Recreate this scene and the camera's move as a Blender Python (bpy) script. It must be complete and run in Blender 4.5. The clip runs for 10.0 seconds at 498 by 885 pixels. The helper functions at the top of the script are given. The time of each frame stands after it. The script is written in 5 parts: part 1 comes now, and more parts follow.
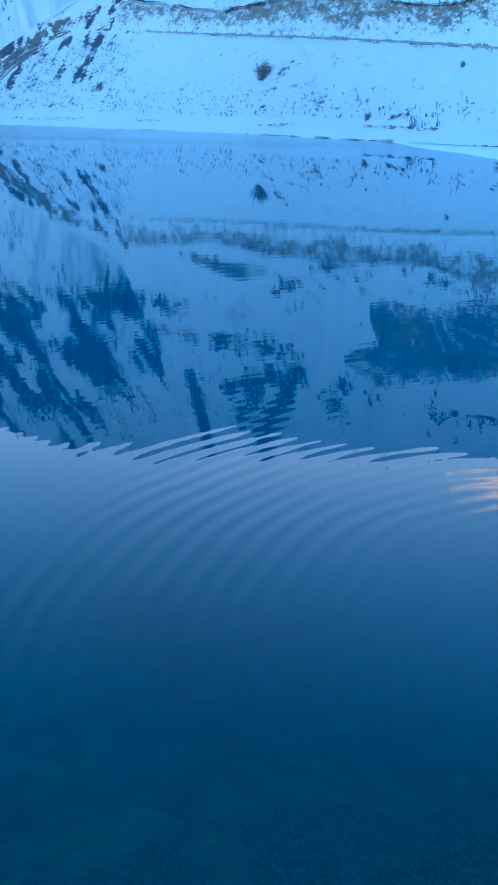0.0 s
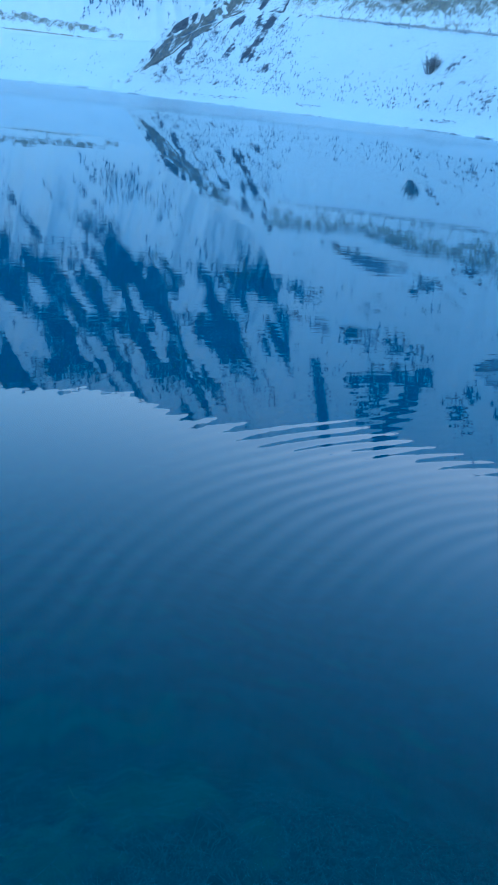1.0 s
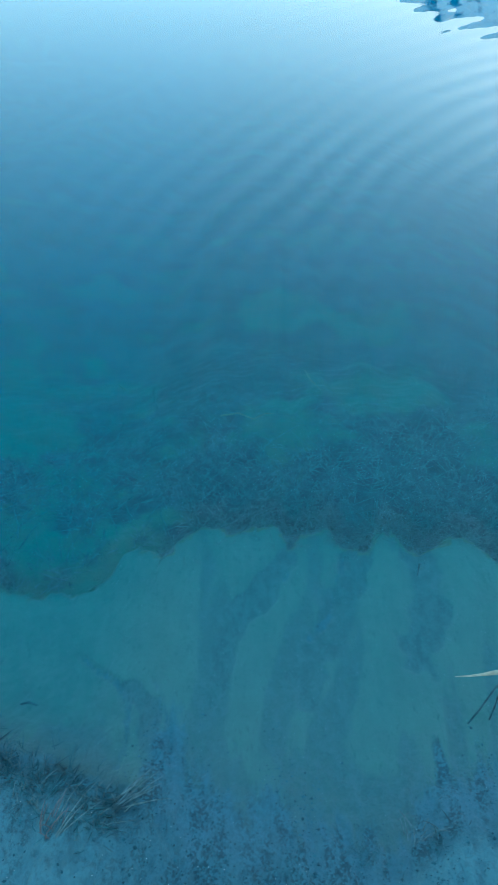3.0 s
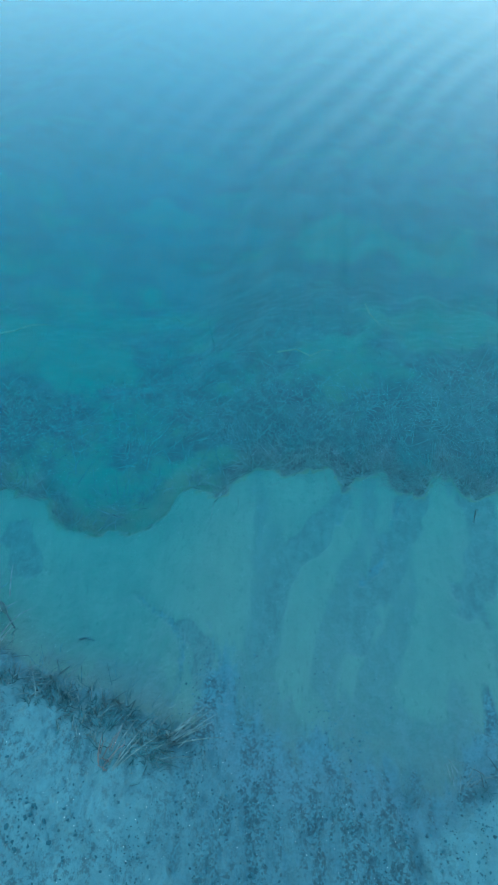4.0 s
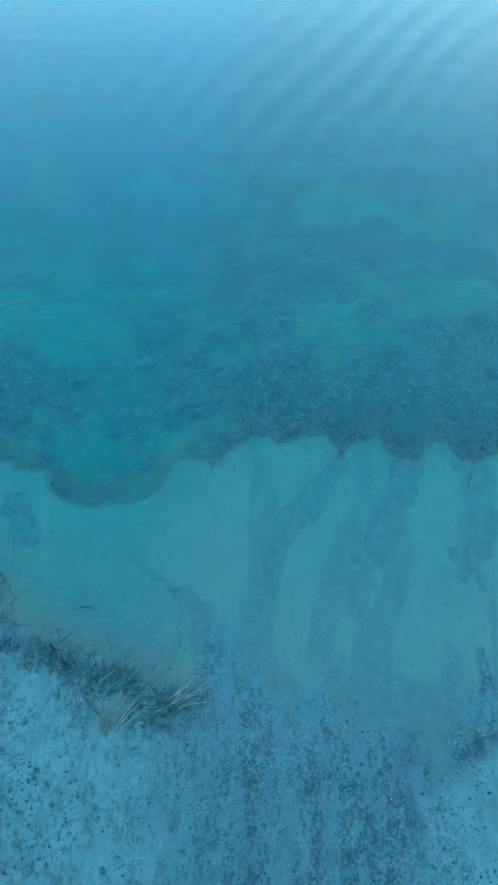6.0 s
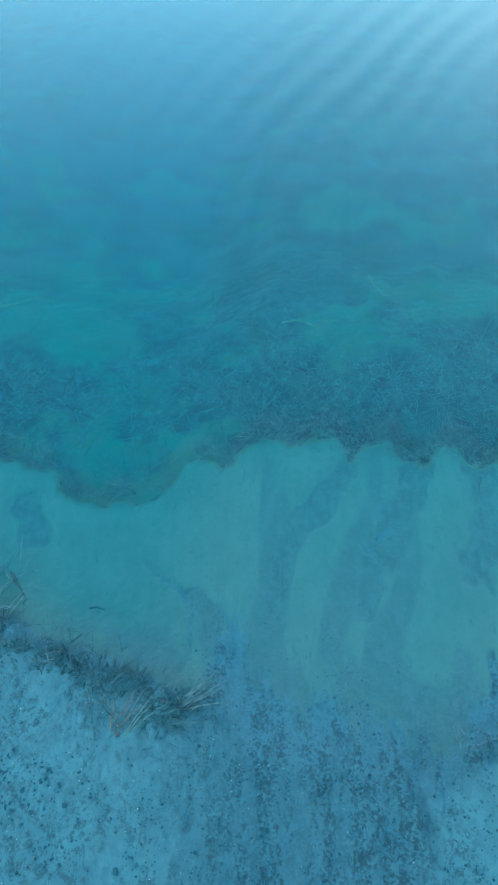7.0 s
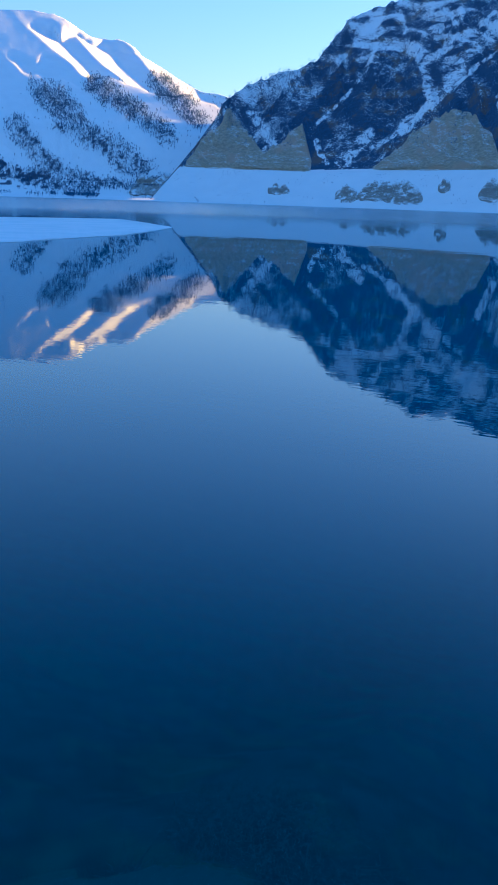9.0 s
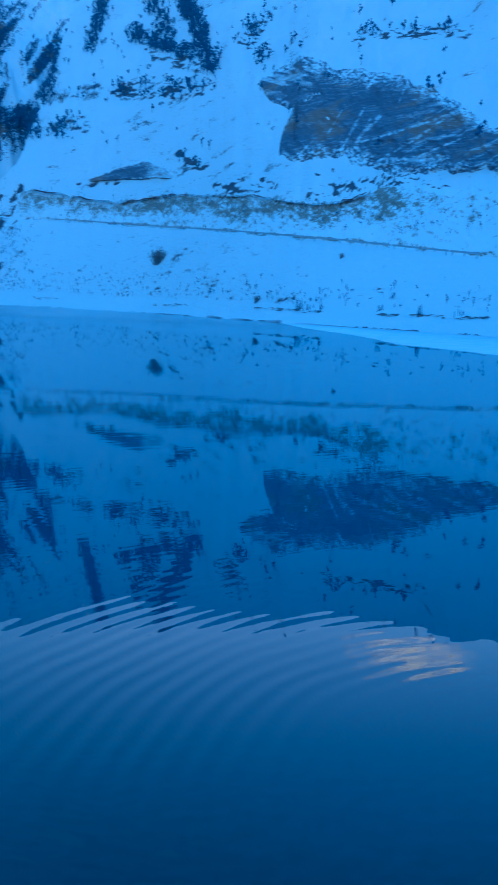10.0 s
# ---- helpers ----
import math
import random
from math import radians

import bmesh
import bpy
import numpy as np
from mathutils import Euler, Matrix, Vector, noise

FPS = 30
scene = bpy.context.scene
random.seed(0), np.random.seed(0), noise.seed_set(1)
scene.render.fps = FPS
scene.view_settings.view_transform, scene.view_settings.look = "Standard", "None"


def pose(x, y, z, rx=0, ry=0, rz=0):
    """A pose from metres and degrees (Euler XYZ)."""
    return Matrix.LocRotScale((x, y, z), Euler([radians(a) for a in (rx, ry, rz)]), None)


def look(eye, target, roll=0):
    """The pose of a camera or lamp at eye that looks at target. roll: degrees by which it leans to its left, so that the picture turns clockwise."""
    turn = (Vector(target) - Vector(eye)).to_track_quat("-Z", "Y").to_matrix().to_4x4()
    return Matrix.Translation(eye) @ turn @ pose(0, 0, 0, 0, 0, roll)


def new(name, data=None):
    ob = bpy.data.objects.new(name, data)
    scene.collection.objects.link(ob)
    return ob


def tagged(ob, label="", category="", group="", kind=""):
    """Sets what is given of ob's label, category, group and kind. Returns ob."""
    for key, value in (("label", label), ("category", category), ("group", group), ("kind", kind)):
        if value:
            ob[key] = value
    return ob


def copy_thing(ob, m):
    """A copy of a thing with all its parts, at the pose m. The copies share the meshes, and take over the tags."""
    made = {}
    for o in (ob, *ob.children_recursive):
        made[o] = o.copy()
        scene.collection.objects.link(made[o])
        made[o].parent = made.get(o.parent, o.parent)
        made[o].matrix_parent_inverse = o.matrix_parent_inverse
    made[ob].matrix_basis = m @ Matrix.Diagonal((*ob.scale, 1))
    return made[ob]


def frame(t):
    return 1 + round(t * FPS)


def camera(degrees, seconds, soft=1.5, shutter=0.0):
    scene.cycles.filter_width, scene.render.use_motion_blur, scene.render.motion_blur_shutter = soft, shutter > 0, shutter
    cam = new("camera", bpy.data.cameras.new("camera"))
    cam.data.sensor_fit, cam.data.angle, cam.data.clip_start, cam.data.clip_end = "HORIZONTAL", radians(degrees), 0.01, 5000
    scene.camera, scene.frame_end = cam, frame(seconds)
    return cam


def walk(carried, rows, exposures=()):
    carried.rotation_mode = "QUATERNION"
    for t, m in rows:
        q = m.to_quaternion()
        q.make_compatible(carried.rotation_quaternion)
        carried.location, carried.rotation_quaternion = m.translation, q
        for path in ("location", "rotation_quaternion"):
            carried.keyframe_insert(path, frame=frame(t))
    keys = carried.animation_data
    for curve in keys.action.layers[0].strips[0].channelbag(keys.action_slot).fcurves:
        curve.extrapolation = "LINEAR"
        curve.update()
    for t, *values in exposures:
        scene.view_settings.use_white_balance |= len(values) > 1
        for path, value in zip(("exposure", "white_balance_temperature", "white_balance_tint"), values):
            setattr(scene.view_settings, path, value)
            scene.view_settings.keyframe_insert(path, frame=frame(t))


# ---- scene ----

# ---------------------------------------------------------------- camera
cam = camera(33.23, 10.0, soft=1.5, shutter=0.2)


def aim(x, y, z, yaw, pitch, roll):
    """Eye in metres; yaw to the right of +y, pitch and roll in degrees."""
    return pose(x, y, z, 0, 0, -yaw) @ pose(0, 0, 0, 90 + pitch) @ pose(0, 0, 0, 0, 0, roll)


PATH = [
    (0.0, aim(0.019, -0.009, 1.901, 26.99, -20.79, 1.50)),
    (0.5, aim(0.032, -0.016, 1.902, 23.75, -20.30, 6.43)),
    (1.0, aim(0.064, -0.033, 1.910, 18.58, -22.10, 6.28)),
    (1.5, aim(0.137, -0.071, 1.943, 16.22, -30.41, 5.79)),
    (2.0, aim(0.129, -0.100, 1.941, 14.93, -37.20, 3.10)),
    (2.5, aim(0.050, -0.076, 1.918, 11.49, -46.03, 5.79)),
    (3.0, aim(-0.042, -0.060, 1.860, 3.74, -48.89, 3.40)),
    (3.2, aim(-0.045, -0.045, 1.862, 1.90, -50.14, 2.77)),
    (4.3, aim(-0.027, 0.023, 1.895, -3.04, -55.96, -1.24)),
    (4.5, aim(-0.019, 0.025, 1.888, -2.99, -56.40, -1.19)),
    (5.0, aim(0.003, 0.015, 1.890, -2.99, -56.63, -1.98)),
    (5.5, aim(-0.005, 0.004, 1.892, -3.11, -56.77, -2.22)),
    (7.0, aim(-0.054, -0.004, 1.894, -2.41, -56.62, -1.14)),
    (7.5, aim(-0.253, -0.029, 1.968, -2.10, -51.50, 3.52)),
    (8.0, aim(-0.443, -0.119, 2.109, -14.48, -37.88, 3.06)),
    (8.2, aim(-0.500, -0.150, 2.090, -20.83, -30.96, 2.41)),
    (8.3, aim(-0.520, -0.170, 2.070, -24.13, -27.40, 0.80)),
    (8.5, aim(-0.540, -0.200, 2.020, -26.30, -21.18, 1.14)),
    (9.0, aim(-0.520, -0.220, 1.930, -27.99, -16.09, 1.93)),
    (9.2, aim(-0.470, -0.200, 1.920, -25.12, -15.63, 2.46)),
    (9.4, aim(-0.380, -0.160, 1.910, -15.53, -14.84, 3.39)),
    (9.5, aim(-0.320, -0.130, 1.900, -7.23, -13.77, 3.75)),
    (9.6, aim(-0.250, -0.100, 1.900, 3.21, -12.58, 3.50)),
    (9.7, aim(-0.180, -0.080, 1.900, 13.16, -11.20, 3.45)),
    (9.8, aim(-0.120, -0.060, 1.900, 22.52, -9.94, 2.95)),
    (9.9, aim(-0.090, -0.050, 1.900, 30.40, -9.13, 2.35)),
    (10.0, aim(-0.080, -0.040, 1.900, 33.93, -9.03, 2.58)),
]
LIGHTNESS = [  # seconds, stops, kelvin, tint
    (0.0, 3.80, 3760, -6),
    (1.2, 4.05, 4180, -10),
    (2.0, 5.12, 4880, -18),
    (2.5, 5.44, 5120, -19),
    (3.0, 5.50, 5150, -22),
    (3.2, 5.62, 5250, -23),
    (4.5, 6.12, 5550, -25),
    (7.0, 6.12, 5550, -25),
    (7.5, 5.72, 5250, -20),
    (8.0, 4.78, 4620, -14),
    (8.6, 3.28, 4050, -4),
    (9.0, 2.72, 3650, 4),
    (9.5, 2.95, 3320, -8),
    (10.0, 3.02, 3130, -9),
]
walk(cam, PATH, LIGHTNESS)

# ---------------------------------------------------------------- light
SUN_AZ, SUN_EL = 32.5, 5.5  # the sky keeps the glow of a sun that has almost set behind the ridge
world = bpy.data.worlds.new("sky")
scene.world = world
world.use_nodes = True
wn = world.node_tree
wn.nodes.clear()
sky = wn.nodes.new("ShaderNodeTexSky")
sky.sky_type = "NISHITA"
sky.sun_disc = False
sky.sun_elevation, sky.sun_rotation = radians(SUN_EL - 5.5), radians(SUN_AZ)
sky.altitude, sky.air_density, sky.dust_density, sky.ozone_density = 1800, 1.0, 3.0, 0.0
bg = wn.nodes.new("ShaderNodeBackground")
bg.inputs[1].default_value = 0.15
wo = wn.nodes.new("ShaderNodeOutputWorld")
veil = wn.nodes.new("ShaderNodeMix")  # flat blue added to the whole sky to fill its upper part
veil.data_type = "RGBA"
veil.inputs[0].default_value = 0.5
veil.inputs[7].default_value = (0.07, 0.25, 0.57, 1)
wn.links.new(sky.outputs[0], veil.inputs[6])
wn.links.new(veil.outputs[2], bg.inputs[0])
wn.links.new(bg.outputs[0], wo.inputs[0])

sun = new("sun", bpy.data.lights.new("sun", "SUN"))
sun.data.energy, sun.data.angle, sun.data.color = 5.0, radians(0.5), (1.0, 0.38, 0.02)
a, e = radians(SUN_AZ), radians(SUN_EL)
sun.matrix_world = look((0, 0, 60), (-math.sin(a) * math.cos(e), -math.cos(a) * math.cos(e), 60 - math.sin(e)))

# ---------------------------------------------------------------- tools
EYE_Z = 1.9
TAN = lambda d: np.tan(np.radians(d))


def hash2(ix, iy, seed):
    h = (ix.astype(np.int64) * 374761393 + iy.astype(np.int64) * 668265263 + seed * 974634777) & 0x7FFFFFFF
    h = ((h ^ (h >> 13)) * 1274126177) & 0x7FFFFFFF
    return ((h ^ (h >> 16)) & 0xFFFF) / 65535.0


def vnoise(x, y, seed=0):
    """Smooth value noise in -1..1."""
    x, y = np.broadcast_arrays(np.asarray(x, float), np.asarray(y, float))
    ix, iy = np.floor(x), np.floor(y)
    fx, fy = x - ix, y - iy
    fx, fy = fx * fx * (3 - 2 * fx), fy * fy * (3 - 2 * fy)
    n00, n10 = hash2(ix, iy, seed), hash2(ix + 1, iy, seed)
    n01, n11 = hash2(ix, iy + 1, seed), hash2(ix + 1, iy + 1, seed)
    return ((n00 * (1 - fx) + n10 * fx) * (1 - fy) + (n01 * (1 - fx) + n11 * fx) * fy) * 2 - 1


def fbm(x, y, octaves=4, seed=0):
    out, amp, total = 0.0, 1.0, 0.0
    for k in range(octaves):
        out = out + amp * vnoise(x * 2 ** k + 17.3 * k, y * 2 ** k - 9.1 * k, seed + k)
        total, amp = total + amp, amp * 0.5
    return out / total


def ridged(x, y, octaves=4, seed=0):
    out, amp, total = 0.0, 1.0, 0.0
    for k in range(octaves):
        out = out + amp * (1 - 2 * np.abs(vnoise(x * 2 ** k + 31.7 * k, y * 2 ** k + 5.3 * k, seed + k)))
        total, amp = total + amp, amp * 0.5
    return out / total


def smooth(a0, a1, v):
    u = np.clip((v - a0) / (a1 - a0), 0, 1)
    return u * u * (3 - 2 * u)


def knots(v, table):
    t = np.array(table, float)
    return np.interp(v, t[:, 0], t[:, 1])


def band(az, el, path, half):
    """Closeness to a line of (azimuth, elevation) points."""
    best = 0 * az
    for (a0, e0), (a1, e1) in zip(path, path[1:]):
        da, de = a1 - a0, e1 - e0
        t_ = np.clip(((az - a0) * da + (el - e0) * de) / (da * da + de * de), 0, 1)
        dd = np.hypot(az - a0 - t_ * da, el - e0 - t_ * de)
        best = np.maximum(best, smooth(half * 1.25, half * 0.5, dd + half * 0.5 * fbm(az * 2, el * 2, 3, 15)))
    return best


def mesh_from(name, verts, faces, mats=(), smooth_shade=True, attrs=None):
    me = bpy.data.meshes.new(name)
    verts, faces = np.asarray(verts, np.float32), np.asarray(faces, np.int32)
    n = faces.shape[1]
    me.vertices.add(len(verts))
    me.vertices.foreach_set("co", verts.ravel())
    me.loops.add(faces.size)
    me.loops.foreach_set("vertex_index", faces.ravel())
    me.polygons.add(len(faces))
    me.polygons.foreach_set("loop_start", np.arange(0, faces.size, n, dtype=np.int32))
    me.polygons.foreach_set("loop_total", np.full(len(faces), n, np.int32))
    me.polygons.foreach_set("use_smooth", np.full(len(faces), smooth_shade))
    for key, vals in (attrs or {}).items():
        at = me.attributes.new(key, "FLOAT", "POINT")
        at.data.foreach_set("value", np.asarray(vals, np.float32).ravel())
    me.update(calc_edges=True)
    me.validate()
    for m in mats:
        me.materials.append(m)
    return me


def grid_faces(rows, cols, wrap=False):
    i = np.arange(rows - 1)[:, None]
    j = np.arange(cols if wrap else cols - 1)[None, :]
    k = (j + 1) % cols
    f = np.stack([i * cols + j, i * cols + k, (i + 1) * cols + k, (i + 1) * cols + j], -1)
    return f.reshape(-1, 4)


def part(name, bm, material, parent, label=""):
    me = bpy.data.meshes.new(name)
    bm.to_mesh(me)
    bm.free()
    me.materials.append(material)
    ob = new(name, me)
    ob.parent = parent
    return tagged(ob, label)


def tube(bm, pts, radii, sides=6):
    """A tapered bent stem through pts."""
    rings = []
    for i, p in enumerate(pts):
        p = Vector(p)
        d = Vector(pts[min(i + 1, len(pts) - 1)]) - Vector(pts[max(i - 1, 0)])
        d = d.normalized() if d.length > 1e-9 else Vector((0, 0, 1))
        u = d.orthogonal().normalized()
        w = d.cross(u)
        rings.append([bm.verts.new(p + radii[i] * (u * math.cos(6.2832 * k / sides) + w * math.sin(6.2832 * k / sides)))
                      for k in range(sides)])
    for r0, r1 in zip(rings, rings[1:]):
        for k in range(sides):
            bm.faces.new((r0[k], r0[(k + 1) % sides], r1[(k + 1) % sides], r1[k]))
    bm.faces.new(rings[0][::-1])
    bm.faces.new(rings[-1])


# ---------------------------------------------------------------- materials
class Nodes:
    """Short hand for a node material."""

    def __init__(self, name):
        self.mat = bpy.data.materials.new(name)
        self.mat.use_nodes = True
        self.nt = self.mat.node_tree
        self.nt.nodes.clear()
        self.out = self.add("ShaderNodeOutputMaterial")

    def add(self, kind, **ins):
        n = self.nt.nodes.new(kind)
        for k, v in ins.items():
            key = int(k[1:]) if k[0] == "i" and k[1:].isdigit() else k.replace("_", " ")
            self.put(n.inputs[key], v)
        return n

    def put(self, sock, v):
        if isinstance(v, bpy.types.NodeSocket):
            self.nt.links.new(v, sock)
        elif isinstance(v, bpy.types.Node):
            self.nt.links.new(v.outputs[0], sock)
        elif isinstance(v, tuple) and len(v) == 3 and sock.type == "RGBA":
            sock.default_value = (*v, 1)
        else:
            sock.default_value = v

    def pos(self):
        return self.add("ShaderNodeNewGeometry").outputs["Position"]

    def noise(self, vec, scale, detail=5, rough=0.55, out=0):
        n = self.add("ShaderNodeTexNoise", Vector=vec, Scale=scale, Detail=detail, Roughness=rough)
        return n.outputs[out]

    def stretch(self, vec, s, rot=(0, 0, 0)):
        m = self.add("ShaderNodeMapping", Vector=vec, Scale=s, Rotation=tuple(radians(v) for v in rot))
        return m.outputs[0]

    def math(self, op, x, y=0.0):
        n = self.add("ShaderNodeMath", i0=x, i1=y)
        n.operation = op
        return n.outputs[0]

    def ramp(self, v, lo, hi):
        n = self.add("ShaderNodeMapRange", i0=v, i1=lo, i2=hi)
        n.interpolation_type = "SMOOTHSTEP"
        return n.outputs[0]

    def mix(self, fac, c0, c1):
        n = self.add("ShaderNodeMix")
        n.data_type = "RGBA"
        self.put(n.inputs[0], fac)
        self.put(n.inputs[6], c0)
        self.put(n.inputs[7], c1)
        return n.outputs[2]

    def attr(self, name):
        n = self.add("ShaderNodeAttribute")
        n.attribute_name = name
        return n.outputs["Fac"]

    def normal_z(self):
        g = self.add("ShaderNodeNewGeometry")
        return self.add("ShaderNodeSeparateXYZ", i0=g.outputs["Normal"]).outputs[2]

    def bump(self, height, dist, strength=1.0):
        return self.add("ShaderNodeBump", Height=height, Distance=dist, Strength=strength).outputs[0]

    def finish(self, color, rough=0.8, normal=None, metal=0.0, spec=0.3):
        b = self.add("ShaderNodeBsdfPrincipled", Base_Color=color, Roughness=rough, Metallic=metal)
        b.inputs["Specular IOR Level"].default_value = spec
        if normal is not None:
            self.put(b.inputs["Normal"], normal)
        self.nt.links.new(b.outputs[0], self.out.inputs[0])
        return self.mat


SNOW = (0.78, 0.82, 0.84)


def mountain_material(name, rock, rock2, cover, size, streak=(1, 1, 0.35), rot=(0, 0, 0), slope=0.5, edge=0.10, shift=False, parts=(0.8, 0.6, 0.45), relief=0.05, warm=None):
    """Snow broken by rock and scrub. cover: share of snow; size: metres of its larger patches."""
    n = Nodes(name)
    p = n.pos()
    q = n.stretch(p, streak, rot)
    big = n.noise(q, 1.0 / size, 4, 0.55)
    mid = n.noise(q, 4.5 / size, 5, 0.65)
    fine = n.noise(p, 18.0 / size, 4, 0.7)
    up = n.normal_z()
    v = n.math("ADD", n.math("MULTIPLY", big, parts[0]), n.math("MULTIPLY", mid, parts[1]))
    v = n.math("ADD", v, n.math("MULTIPLY", fine, parts[2]))
    v = n.math("ADD", v, n.math("MULTIPLY", up, slope))
    lo = 0.5 * sum(parts) + 0.80 * slope + (0.5 - cover) * 0.62
    if shift:
        v = n.math("ADD", v, n.math("MULTIPLY", n.attr("cover"), 0.62))
    snow = n.ramp(v, lo - edge, lo + edge)
    stone = n.mix(n.ramp(n.noise(q, 3.0 / size, 6, 0.7), 0.35, 0.65), rock, rock2)
    if warm:
        stone = n.mix(n.ramp(n.noise(p, 0.35 / size, 3), 0.52, 0.66), stone, warm)
    tint = n.mix(n.noise(p, 0.6 / size, 3), SNOW, (0.69, 0.735, 0.765))
    return n.finish(n.mix(snow, stone, tint), 0.85, n.bump(n.math("ADD", mid, n.math("MULTIPLY", fine, 0.4)), size * relief))


# the bluish rock and brush colours have the haze of distance painted in
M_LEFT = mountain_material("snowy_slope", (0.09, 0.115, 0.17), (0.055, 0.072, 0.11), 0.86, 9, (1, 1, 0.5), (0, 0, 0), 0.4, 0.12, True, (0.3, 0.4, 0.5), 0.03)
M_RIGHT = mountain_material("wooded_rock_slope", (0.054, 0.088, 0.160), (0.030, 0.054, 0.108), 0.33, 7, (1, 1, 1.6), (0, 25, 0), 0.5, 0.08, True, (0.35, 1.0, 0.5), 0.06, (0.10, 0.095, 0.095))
M_HILL = mountain_material("snow_field", (0.095, 0.105, 0.13), (0.055, 0.063, 0.085), 0.91, 14, (1, 1, 3.0), (0, 0, 0), 0.5, 0.08, True)
M_QUARRY = mountain_material("quarry_stone", (0.39, 0.37, 0.27), (0.24, 0.23, 0.18), 0.31, 8, (1, 1, 2.6), (0, 0, 0), 0.5, 0.12, False, (0.4, 0.7, 0.7), 0.12, (0.36, 0.31, 0.23))
M_OUTCROP = mountain_material("embankment_rock", (0.26, 0.25, 0.20), (0.145, 0.145, 0.135), 0.24, 4, (1, 1, 2.0), (0, 20, 0), 0.5, 0.14, True, (0.4, 0.8, 0.6), 0.10)
M_CUT = mountain_material("earth_cut", (0.275, 0.270, 0.220), (0.175, 0.178, 0.162), 0.57, 3.2, (1, 1, 0.8), (0, 15, 0), 0.35, 0.08, True, (0.4, 0.9, 0.6), 0.04)
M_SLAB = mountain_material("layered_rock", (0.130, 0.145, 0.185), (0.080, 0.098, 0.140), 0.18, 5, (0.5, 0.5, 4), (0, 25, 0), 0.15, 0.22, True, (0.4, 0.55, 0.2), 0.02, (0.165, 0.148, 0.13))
M_CRAG = mountain_material("broken_rock", (0.19, 0.19, 0.17), (0.105, 0.112, 0.122), 0.44, 4, (1, 1, 0.8), (0, 20, 0), 0.4, 0.10, True, (0.6, 0.7, 0.6), 0.07)


def plain(name, c0, c1, scale, rough=0.8, bump=0.0):
    n = Nodes(name)
    p = n.add("ShaderNodeTexCoord").outputs["Object"]
    v = n.noise(p, scale, 5)
    return n.finish(n.mix(n.ramp(v, 0.35, 0.65), c0, c1), rough, n.bump(v, bump) if bump else None, 0.0, 0.12)


# far twigs: colours lifted and blued in place of haze in the air
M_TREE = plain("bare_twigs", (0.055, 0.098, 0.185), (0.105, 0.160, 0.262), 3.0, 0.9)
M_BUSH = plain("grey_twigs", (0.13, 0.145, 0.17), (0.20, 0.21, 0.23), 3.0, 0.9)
M_ICE = plain("snowy_ice", (0.72, 0.78, 0.80), (0.80, 0.83, 0.85), 0.4, 0.6, 0.02)
M_STRAW = plain("dry_straw", (0.060, 0.092, 0.104), (0.030, 0.050, 0.058), 60, 0.7)
M_LEAF = plain("bleached_leaf", (0.19, 0.18, 0.15), (0.12, 0.115, 0.095), 60, 0.7)
M_RED = plain("red_dry_grass", (0.066, 0.062, 0.072), (0.040, 0.046, 0.056), 60, 0.7)
M_DARKSTEM = plain("wet_dark_stem", (0.009, 0.024, 0.032), (0.024, 0.050, 0.062), 50, 0.5)
M_MAT = plain("matted_stems", (0.010, 0.034, 0.045), (0.032, 0.080, 0.100), 40, 0.7)
M_STONE = plain("pebble", (0.006, 0.026, 0.040), (0.018, 0.052, 0.072), 70, 0.7, 0.001)
M_RAIL = plain("galvanised_rail", (0.34, 0.37, 0.42), (0.41, 0.44, 0.49), 2, 0.6)


